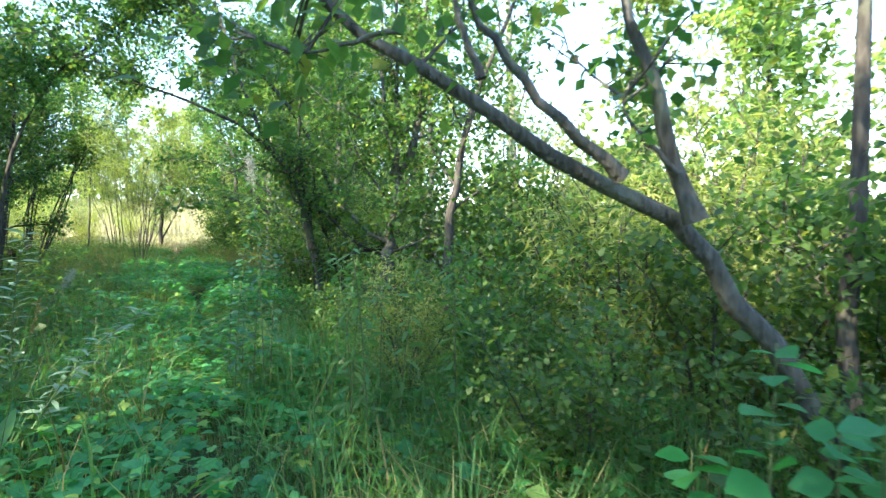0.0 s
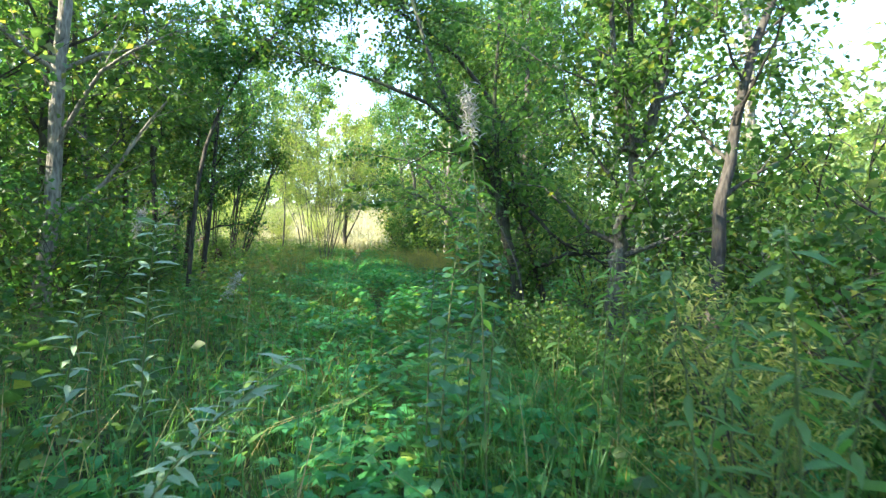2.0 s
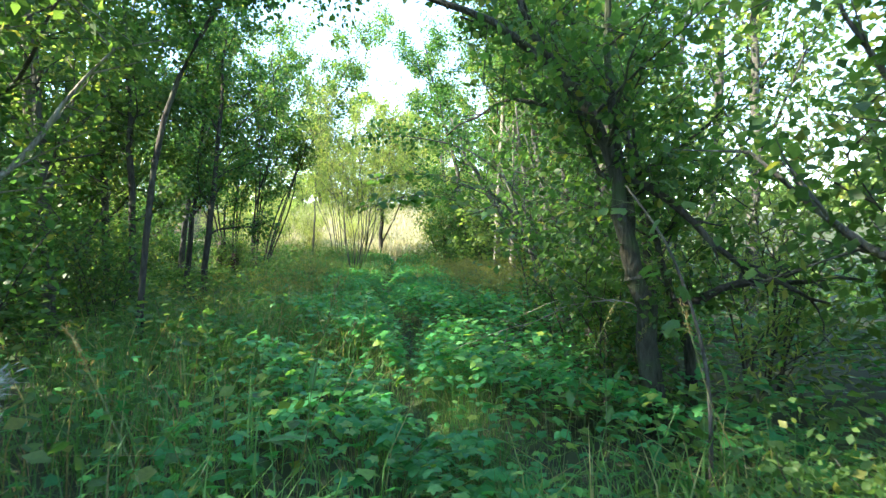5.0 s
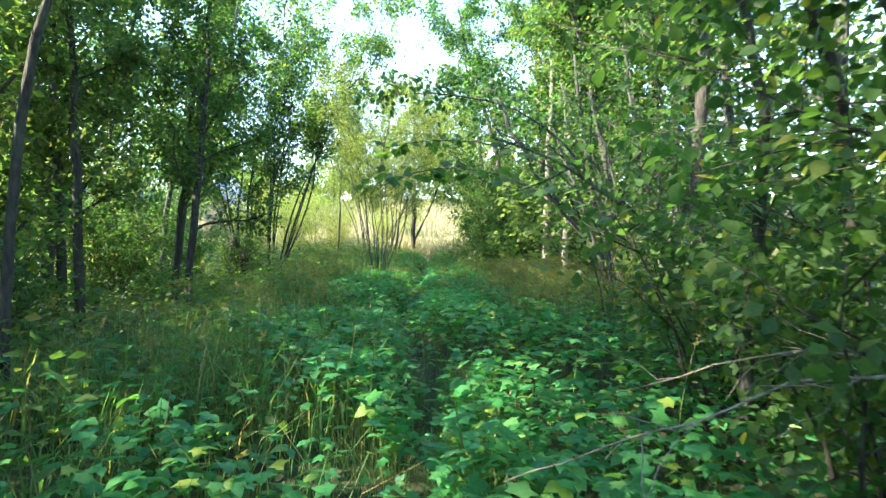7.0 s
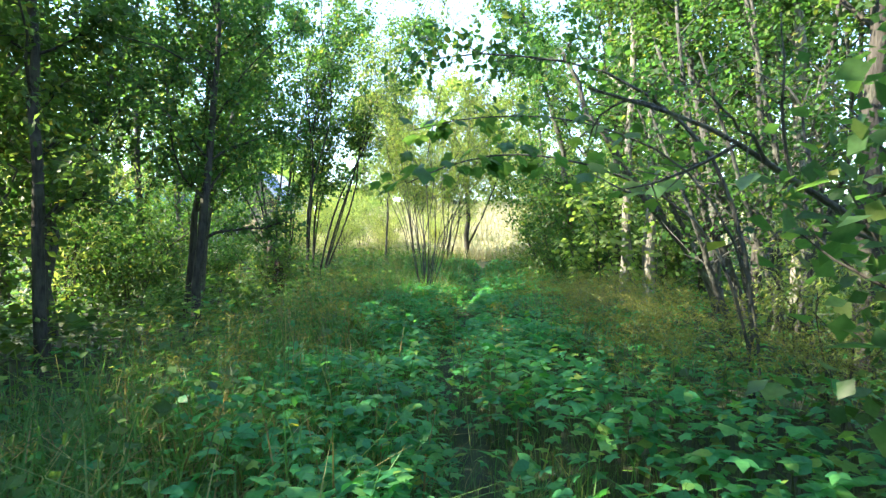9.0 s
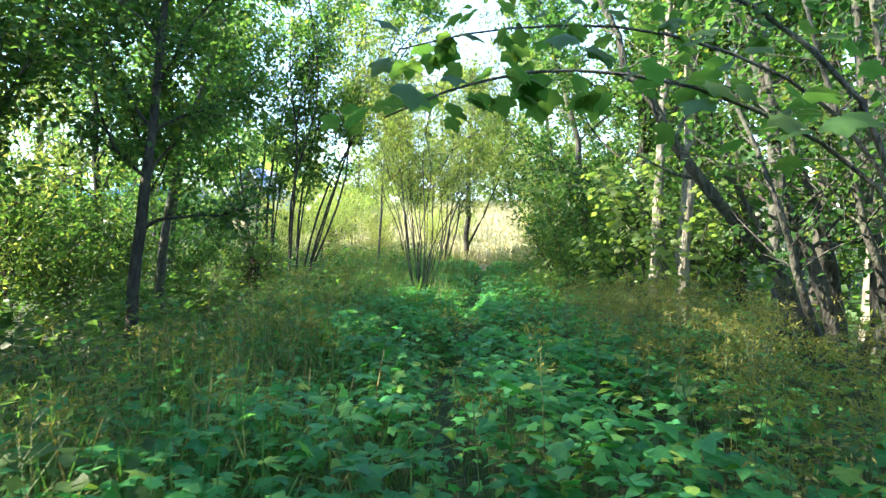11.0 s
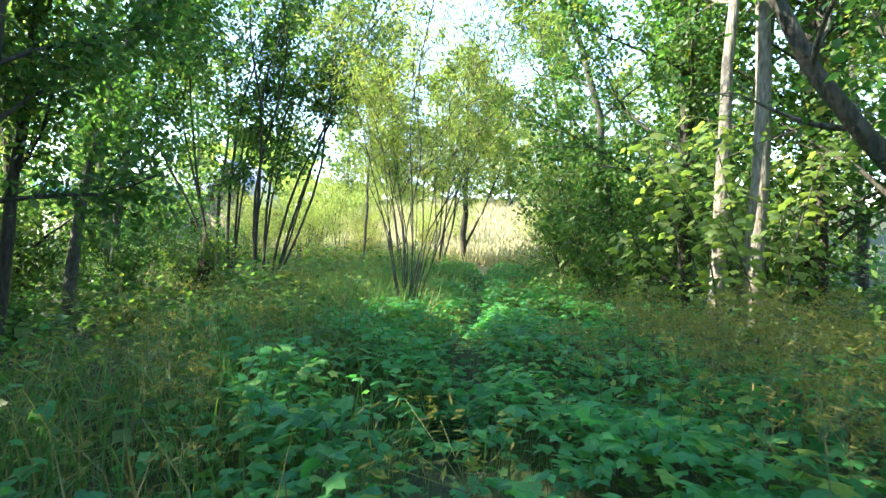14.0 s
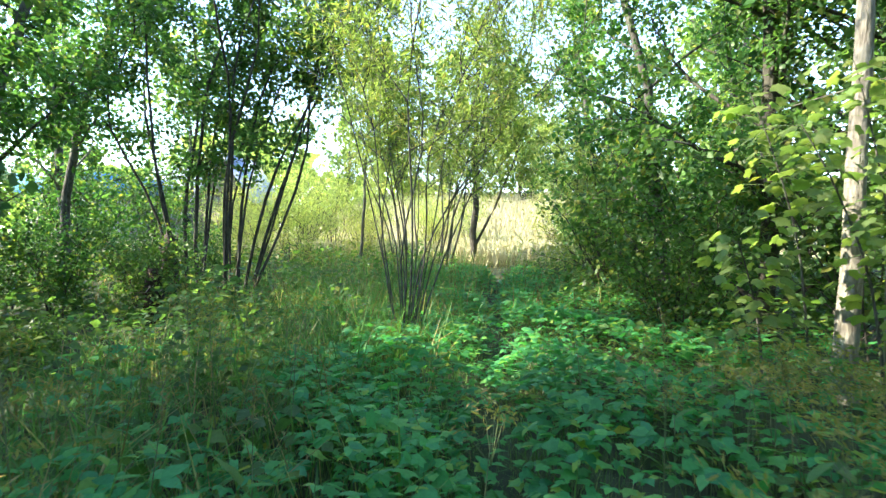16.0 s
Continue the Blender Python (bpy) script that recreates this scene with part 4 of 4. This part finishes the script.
umbels()


# ---- far woods ----
def far_woods():
    rng = np.random.default_rng(141)
    n = 11000
    a = rng.uniform(-math.pi, math.pi, n)
    r = rng.uniform(52, 68, n)
    x, y = r * np.sin(a), 8 + r * np.cos(a)
    top = 8 + 3 * np.sin(a * 9) + 2 * np.sin(a * 23 + 1)
    pos = np.stack([x, y, rng.uniform(0, 1, n) ** 0.8 * top], -1)
    v, t = scatter(OVAL, pos, rng.normal(0, 1, (n, 3)), rng.normal(0, 1, (n, 3)), rng.uniform(1.2, 2.6, n))
    # The pale leaf colour carries the distant sunlight.
    tagged(part("far_woods", mesh_of("far_woods", v, t, LEAF_PALE)), "distant green wood around the clearing", "woods", kind="stuff")


far_woods()


# ---- single plants close to the track ----
BROAD_LEAF = mesh_of("leaf", BROAD[0], BROAD[1], BLUISH, True)
ROUND_LEAF = mesh_of("leaf", BROAD[0] * (1.25, 0.9, 1), BROAD[1], HERB, True)
_lance = np.array([(0, 0, 0), (-0.09, 0.25, 0.025), (-0.10, 0.55, 0.0), (0, 1, -0.16), (0.10, 0.55, 0.0), (0.09, 0.25, 0.025), (0, 0.25, 0), (0, 0.55, -0.03)])
_lt = np.array([(0, 6, 1), (0, 5, 6), (6, 5, 4), (6, 4, 7), (1, 6, 7), (1, 7, 2), (7, 4, 3), (7, 3, 2)])
LANCE_LEAF = mesh_of("leaf", _lance, _lt, GRASS, True)
SILVER_LEAF = mesh_of("leaf", _lance, _lt, SILVER, True)
MAPLE_LEAF = mesh_of("leaf", *maple_template(), LEAF, True)
# Same maple blade in a paler colour that stands in for sun.
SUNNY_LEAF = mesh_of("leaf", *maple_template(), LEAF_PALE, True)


def leaf_on(root, me, p, way, up, size):
    y = Vector(way).normalized()
    z = Vector(up); z = (z - z.dot(y) * y).normalized()
    x = y.cross(z)
    ob = part("leaf", me, root)
    m = Matrix((x, y, z)).transposed().to_4x4()
    ob.matrix_basis = Matrix.Translation(Vector(p)) @ m @ Matrix.Diagonal((size, size, size, 1))


def sapling(label, category, at, line, me, n, size, seed, radius=0.007, first=0.15, droop=0.25, fluff=False, sides=1, name="sapling"):
    """One stem with its leaves all round, and for a faded flower a tuft of seed fluff."""
    rng = np.random.default_rng(seed)
    root = thing(name, *on(*at), label, category)
    pts = smooth_line(line, 12)
    part("stem", mesh_of("stem", *tube(pts, np.linspace(radius, radius * 0.35, 12), 6), STEM, True), root)
    for k in range(n):
        f = first + (1 - first) * (k + rng.uniform(0, 0.6)) / n
        i = min(int(f * 11), 10)
        w = f * 11 - i
        p = pts[i] * (1 - w) + pts[i + 1] * w
        a = k * 2.4 + rng.uniform(-0.5, 0.5)
        d = np.array([math.cos(a), math.sin(a), rng.uniform(-0.1, 0.5) - droop])
        leaf_on(root, me, p + d * radius, d, rng.normal(0, 0.3, 3) + (0, 0, 1), size * rng.uniform(0.65, 1.15) * (1.1 - 0.4 * f))
    if fluff:
        m = 280
        f = rng.uniform(0.0, 1.0, m)
        base = pts[-1] + (pts[-1] - pts[-2]) / np.linalg.norm(pts[-1] - pts[-2]) * (f[:, None] * 0.22 - 0.05)
        p = base + rng.normal(0, 0.017, (m, 3)) * (1.3 - 0.6 * f[:, None])
        v, t = scatter((np.array([(-0.012, 0, 0), (0.012, 0, 0), (0.02, 0.5, 0.12), (0, 1, 0)]), np.array([(0, 1, 2), (0, 2, 3)])), p, rng.normal(0, 1, (m, 3)), rng.normal(0, 1, (m, 3)), rng.uniform(0.02, 0.055, m))
        tagged(part("seed_head", mesh_of("seed_head", v, t, FLUFF), root, "white fluffy seed head"), kind="stuff")
    return root


def near_plants():
    up = lambda h, dx=0.0, dy=0.0: [(0, 0, -0.02), (dx * 0.2, dy * 0.2, h * 0.4), (dx * 0.55, dy * 0.55, h * 0.75), (dx, dy, h)]
    # by the mossy tree and along the first metres
    sapling("young aspen sapling with bluish oval leaves", "sapling", (0.60, -1.62), up(1.62, 0.14, 0.05), BROAD_LEAF, 85, 0.085, 201)
    sapling("young aspen sapling with bluish oval leaves", "sapling", (0.56, -1.25), up(1.2, 0.05, 0.1), BROAD_LEAF, 64, 0.08, 202)
    sapling("young aspen sapling with bluish oval leaves", "sapling", (0.74, -1.45), up(1.4, 0.1, 0.0), BROAD_LEAF, 70, 0.08, 203)
    sapling("tall faded willowherb with a white fluffy top", "willowherb", (0.82, -1.72), up(1.86, -0.08, 0.02), LANCE_LEAF, 34, 0.15, 204, 0.006, 0.2, 0.5, True, name="willowherb")
    sapling("leaning willowherb with silvery leaf undersides", "willowherb", (-0.55, -2.35), up(0.95, 0.65, 0.1), SILVER_LEAF, 70, 0.15, 205, 0.006, 0.3, 0.0, name="willowherb")
    sapling("willow sapling with silvery narrow leaves", "sapling", (-1.02, -0.95), up(1.42, 0.15, -0.1), SILVER_LEAF, 52, 0.17, 206, 0.007, 0.2, 0.0)
    sapling("willow sapling with silvery narrow leaves", "sapling", (-1.55, -1.6), up(1.05, -0.2, 0.0), SILVER_LEAF, 44, 0.16, 207, 0.006, 0.2, 0.0)
    sapling("faded willowherb bent over with seed fluff", "willowherb", (-1.35, 0.6), up(0.95, 0.3, 0.1), LANCE_LEAF, 16, 0.11, 208, 0.005, 0.2, 0.4, True, name="willowherb")
    sapling("faded willowherb bent over with seed fluff", "willowherb", (-1.9, 0.6), up(1.45, 0.1, 0.1), LANCE_LEAF, 22, 0.12, 209, 0.005, 0.2, 0.4, True, name="willowherb")
    sapling("young aspen sapling with bluish oval leaves", "sapling", (0.88, -1.22), up(1.25, 0.1, 0.1), BROAD_LEAF, 60, 0.08, 197)
    sapling("young aspen sapling with bluish oval leaves", "sapling", (0.66, -1.02), up(0.95, 0.05, 0.1), BROAD_LEAF, 50, 0.075, 198)
    sapling("willow sapling with silvery narrow leaves", "sapling", (-1.35, -1.15), up(1.25, 0.2, 0.1), SILVER_LEAF, 44, 0.16, 199, 0.006, 0.2, 0.0)
    rng = random.Random(31)
    for k in range(16):
        sapling("green willowherb with narrow drooping leaves", "willowherb", (1.35 + rng.uniform(-0.15, 0.9), -2.4 + rng.uniform(-0.9, 2.0)), up(rng.uniform(0.95, 1.45), rng.uniform(-0.15, 0.15), rng.uniform(-0.1, 0.1)),
                LANCE_LEAF, 34, 0.15, 210 + k, 0.006, 0.15, 0.4, name="willowherb")
    for k in range(9):
        sapling("green willowherb with narrow drooping leaves", "willowherb", (-2.2 + rng.uniform(-1.2, 0.4), -3.4 + rng.uniform(-0.8, 4.0)), up(rng.uniform(0.8, 1.3), rng.uniform(-0.2, 0.2), 0.05),
                LANCE_LEAF, 28, 0.14, 240 + k, 0.005, 0.2, 0.4, name="willowherb")
    # round leaves lit from behind near the leaning tree
    for k, (x, y, h) in enumerate(((1.70, -5.21, 1.15), (1.84, -5.36, 1.0), (1.62, -5.04, 0.85), (1.92, -5.21, 0.92))):
        sapling("low hazel shoot with round bright leaves", "sapling", (x, y), up(h, 0.1, 0.05), ROUND_LEAF, 16, 0.125, 260 + k, 0.005, 0.5, 0.15)


def maple(label, at, line, n, size, seed, first=0.4, me=None):
    """A thin shoot with lobed leaves that hang from long stalks."""
    rng = np.random.default_rng(seed)
    root = thing("maple_sapling", *on(*at), label, "sapling")
    z0 = float(height(*at))
    pts = smooth_line([(x - at[0], y - at[1], z - z0) for x, y, z in line], 16)
    part("stem", mesh_of("stem", *tube(pts, np.linspace(0.013, 0.004, 16), 6), BARK, True), root)
    stalk = Soup()
    for k in range(n):
        f = (first + (1 - first) * (k + rng.uniform(0, 0.8)) / n) * 15
        i = min(int(f), 14)
        p = pts[i] + (pts[i + 1] - pts[i]) * (f - i)
        a = rng.uniform(0, 6.3)
        q = p + np.array([math.cos(a), math.sin(a), rng.uniform(-0.3, 0.5)]) * rng.uniform(0.06, 0.36)
        stalk.add(*tube(np.array([p, (p + q) / 2 + (0, 0, 0.01), q]), [0.0016, 0.0013, 0.001], 3))
        leaf_on(root, me or MAPLE_LEAF, q, (math.cos(a), math.sin(a), rng.uniform(-1.1, -0.2)), (0.3 * rng.normal(), 0.3 * rng.normal(), 1), size * rng.uniform(0.7, 1.15))
    tagged(part("leaf_stalk", stalk.mesh("leaf_stalk", STEM), root), kind="stuff")


def fern(at, size, seed):
    rng = np.random.default_rng(seed)
    root = thing("fern", *on(*at), "small green fern with feathery fronds", "fern", "ferns")
    for k in range(7):
        a = k * 0.9 + rng.uniform(-0.2, 0.2)
        out = np.array([math.cos(a), math.sin(a), 0])
        line = np.array([out * size * s + (0, 0, size * (1.15 * s - 0.75 * s * s)) for s in np.linspace(0, 1, 12)])
        s = Soup()
        s.add(*tube(line, np.linspace(0.003, 0.001, 12), 3))
        side = np.cross(out, (0, 0, 1))
        pos = np.repeat(line[2:], 2, 0); m = len(pos)
        sg = np.tile([1.0, -1.0], m // 2)[:, None]
        way = sg * side + 0.35 * out + (0, 0, -0.1)
        ln = np.repeat(np.sin(np.linspace(0.5, 3.0, m // 2)), 2) * size * 0.34 + 0.01
        v, t = scatter((LANCE[0] * (1.6, 1, 1), LANCE[1]), pos, way, np.tile([0.0, 0, 1], (m, 1)), ln)
        s.add(v, t)
        part("frond", s.mesh("frond", HERB), root)


near_plants()
maple("young maple whose lobed leaves hang over the track", (1.75, 8.2), [(1.75, 8.2, 0.0), (1.6, 8.15, 1.0), (1.25, 8.05, 1.7), (0.6, 7.9, 2.06), (0.0, 7.85, 2.18), (-0.45, 7.8, 2.12), (-0.8, 7.75, 1.98)], 62, 0.14, 501)
maple("young maple whose lobed leaves hang over the track", (1.9, 8.6), [(1.9, 8.6, 0.0), (1.8, 8.6, 1.2), (1.3, 8.5, 2.1), (0.5, 8.4, 2.5), (-0.3, 8.4, 2.58), (-0.9, 8.4, 2.5)], 60, 0.13, 502)
maple("young maple with pale lobed leaves beside the mossy tree", (1.75, 1.9), [(1.75, 1.9, 0.0), (1.7, 1.85, 0.8), (1.5, 1.8, 1.4), (1.25, 1.75, 1.75)], 16, 0.085, 503)
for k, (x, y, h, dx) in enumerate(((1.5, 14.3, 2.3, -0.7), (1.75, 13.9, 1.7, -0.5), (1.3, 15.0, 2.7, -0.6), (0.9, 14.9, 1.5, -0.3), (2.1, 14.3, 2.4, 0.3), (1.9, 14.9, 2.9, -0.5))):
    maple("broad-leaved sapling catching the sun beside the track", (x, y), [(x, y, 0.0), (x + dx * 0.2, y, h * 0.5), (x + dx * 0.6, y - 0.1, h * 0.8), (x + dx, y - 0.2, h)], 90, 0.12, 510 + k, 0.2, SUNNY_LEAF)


def grass_stalk(at, line, seed):
    rng = np.random.default_rng(seed)
    root = thing("grass_stalk", *on(*at), "tall single grass stalk with a thin seed head", "grass stalk", "tall grass stalks")
    pts = smooth_line(line, 9)
    part("stem", mesh_of("stem", *tube(pts, np.linspace(0.0032, 0.0014, 9), 5), STEM, True), root)
    for k in (2, 4):
        d = np.array([rng.normal(), rng.normal(), 0.6])
        leaf_on(root, LANCE_LEAF, pts[k], d, (0, 0, 1), rng.uniform(0.16, 0.26))
    m = 46
    p = pts[-1] + np.outer(np.linspace(-0.13, 0.02, m), unit(pts[-1] - pts[-2])) + rng.normal(0, 0.006, (m, 3))
    tagged(part("seed_head", mesh_of("seed_head", *scatter(LANCE, p, unit(pts[-1] - pts[-2]) + rng.normal(0, 0.4, (m, 3)), rng.normal(0, 1, (m, 3)), rng.uniform(0.012, 0.03, m)), DRY), root), kind="stuff")


def stalks():
    rng = random.Random(77)
    for k in range(46):
        y = rng.uniform(-4.5, 14)
        x = float(path_x(y)) + rng.choice((-1, -1, 1)) * rng.uniform(0.55, 2.2)
        h, a = rng.uniform(0.8, 1.25), rng.uniform(0, 6.3)
        ln = rng.uniform(0.05, 0.35)
        grass_stalk((x, y), [(0, 0, -0.02), (ln * 0.2 * math.cos(a), ln * 0.2 * math.sin(a), h * 0.5), (ln * math.cos(a), ln * math.sin(a), h)], 400 + k)


stalks()
for k, (x, y, s) in enumerate(((-0.72, 7.15, 0.4), (-0.95, 7.6, 0.35), (0.5, 4.6, 0.35), (-1.35, 12.0, 0.45), (-1.1, 11.6, 0.4))):
    fern((x, y), s, 300 + k)


# ---- the house behind the trees ----
def box(x0, x1, y0, y1, z0, z1):
    v = [(x, y, z) for z in (z0, z1) for y in (y0, y1) for x in (x0, x1)]
    q = [(0, 2, 3, 1), (4, 5, 7, 6), (0, 1, 5, 4), (2, 6, 7, 3), (0, 4, 6, 2), (1, 3, 7, 5)]
    return np.array(v), np.array([tri for a, b2, c2, d in q for tri in ((a, b2, c2), (a, c2, d))])


SLAB = [(0, 2, 3), (0, 3, 1), (4, 5, 7), (4, 7, 6), (0, 4, 6), (0, 6, 2), (1, 3, 7), (1, 7, 5), (0, 1, 5), (0, 5, 4), (2, 6, 7), (2, 7, 3)]
WEDGE = [(0, 1, 2), (3, 5, 4), (0, 3, 4), (0, 4, 1), (1, 4, 5), (1, 5, 2), (2, 5, 3), (2, 3, 0)]


def house():
    wall = plain_material("grey_boards", (0.22, 0.22, 0.21), (0.36, 0.35, 0.33), 3.0, 0.85)
    roof = plain_material("blue_grey_sheet", (0.16, 0.20, 0.26), (0.24, 0.29, 0.36), 2.0, 0.45)
    blue = plain_material("blue_sheet", (0.05, 0.20, 0.42), (0.08, 0.28, 0.55), 2.0, 0.5)
    white = plain_material("white_paint", (0.7, 0.7, 0.68), (0.8, 0.8, 0.78), 5.0, 0.6)
    dark = plain_material("dark_pane", (0.02, 0.025, 0.03), (0.04, 0.05, 0.06), 5.0, 0.1)
    boards = plain_material("weathered_boards", (0.10, 0.085, 0.05), (0.20, 0.17, 0.10), 4.0, 0.85)
    root = thing("house", *on(-22.4, 42.5), "grey boarded house with a blue-grey roof and a steep gable", "house")
    part("wall", mesh_of("wall", *box(-3.2, 3.2, -1.9, 1.9, -0.3, 3.0), wall), root)
    for s in (-1, 1):
        v = [p for dz in (0, 0.12) for x in (-3.5, 3.0) for p in ((x, s * 2.4, 2.8 + dz), (x, 0, 5.4 + dz))]
        part("roof", mesh_of("roof", v, SLAB, roof), root, "blue-grey metal roof slope")
    part("gable", mesh_of("gable", [(x, y, z) for x in (-3.2, -3.1) for y, z in ((-1.9, 3.0), (1.9, 3.0), (0, 5.3))], WEDGE, wall), root)
    part("wing_wall", mesh_of("wall", *box(1.3, 4.5, -2.7, 1.2, -0.3, 3.0), boards), root, "brown boarded wing")
    part("gable", mesh_of("gable", [(x, y, z) for y in (-2.7, -2.6) for x, z in ((1.3, 3.0), (4.5, 3.0), (2.9, 5.4))], WEDGE, boards), root, "brown boarded gable")
    for s in (-1, 1):
        v = [p for dz in (0, 0.1) for y in (-3.0, 1.2) for p in ((2.9 + s * 1.95, y, 2.6 + dz), (2.9, y, 5.5 + dz))]
        part("roof", mesh_of("roof", v, SLAB, roof), root, "blue-grey metal roof slope")
    for x in (-2.2, 0.2):
        w = part("window", mesh_of("window", *box(x - 0.55, x + 0.55, -1.98, -1.88, 0.9, 2.1), white), root, "white window frame")
        part("pane", mesh_of("pane", *box(x - 0.45, x + 0.45, -2.0, -1.97, 1.0, 2.0), dark), w)
    shed = thing("shed", *on(-27, 38.5), "low shed with a bright blue roof behind the trees", "shed")
    part("wall", mesh_of("wall", *box(-2.6, 2.6, -2, 2, 0, 3.0), wall), shed)
    part("roof", mesh_of("roof", *box(-3.0, 3.0, -2.4, 2.4, 3.0, 4.1), blue), shed, "bright blue metal roof")


house()


# ---- rotten stumps ----
def stumps():
    for at, h, r, seed in (((-8.1, 19.6), 1.25, 0.16, 602), ((-6.75, 17.4), 0.75, 0.14, 603)):
        rng = np.random.default_rng(seed)
        stump = thing("stump", *on(*at), "dark broken rotten stump among the weeds", "stump", "rotten stumps")
        v, t = tube(np.array([(0, 0, -0.1), (0, 0, h * 0.3), (0.02, 0, h * 0.7), (0.04, 0.01, h)]), np.array([1.3, 1.0, 0.95, 0.8]) * r, 12, rng, 0.09)
        v[-12:, 2] += rng.uniform(-0.18, 0.14, 12)
        part("trunk", mesh_of("trunk", v, t, ROT, True), stump)
        for k in range(5):
            a = rng.uniform(0, 6.3)
            tw = wander(rng, (0.1 * math.cos(a), 0.1 * math.sin(a), h * rng.uniform(0.6, 0.95)), (math.cos(a), math.sin(a), 0.4), rng.uniform(0.2, 0.5), 5, 0.3)
            part("snag", mesh_of("snag", *tube(tw, np.linspace(0.012, 0.003, 5), 4), DEAD, True), stump)


stumps()
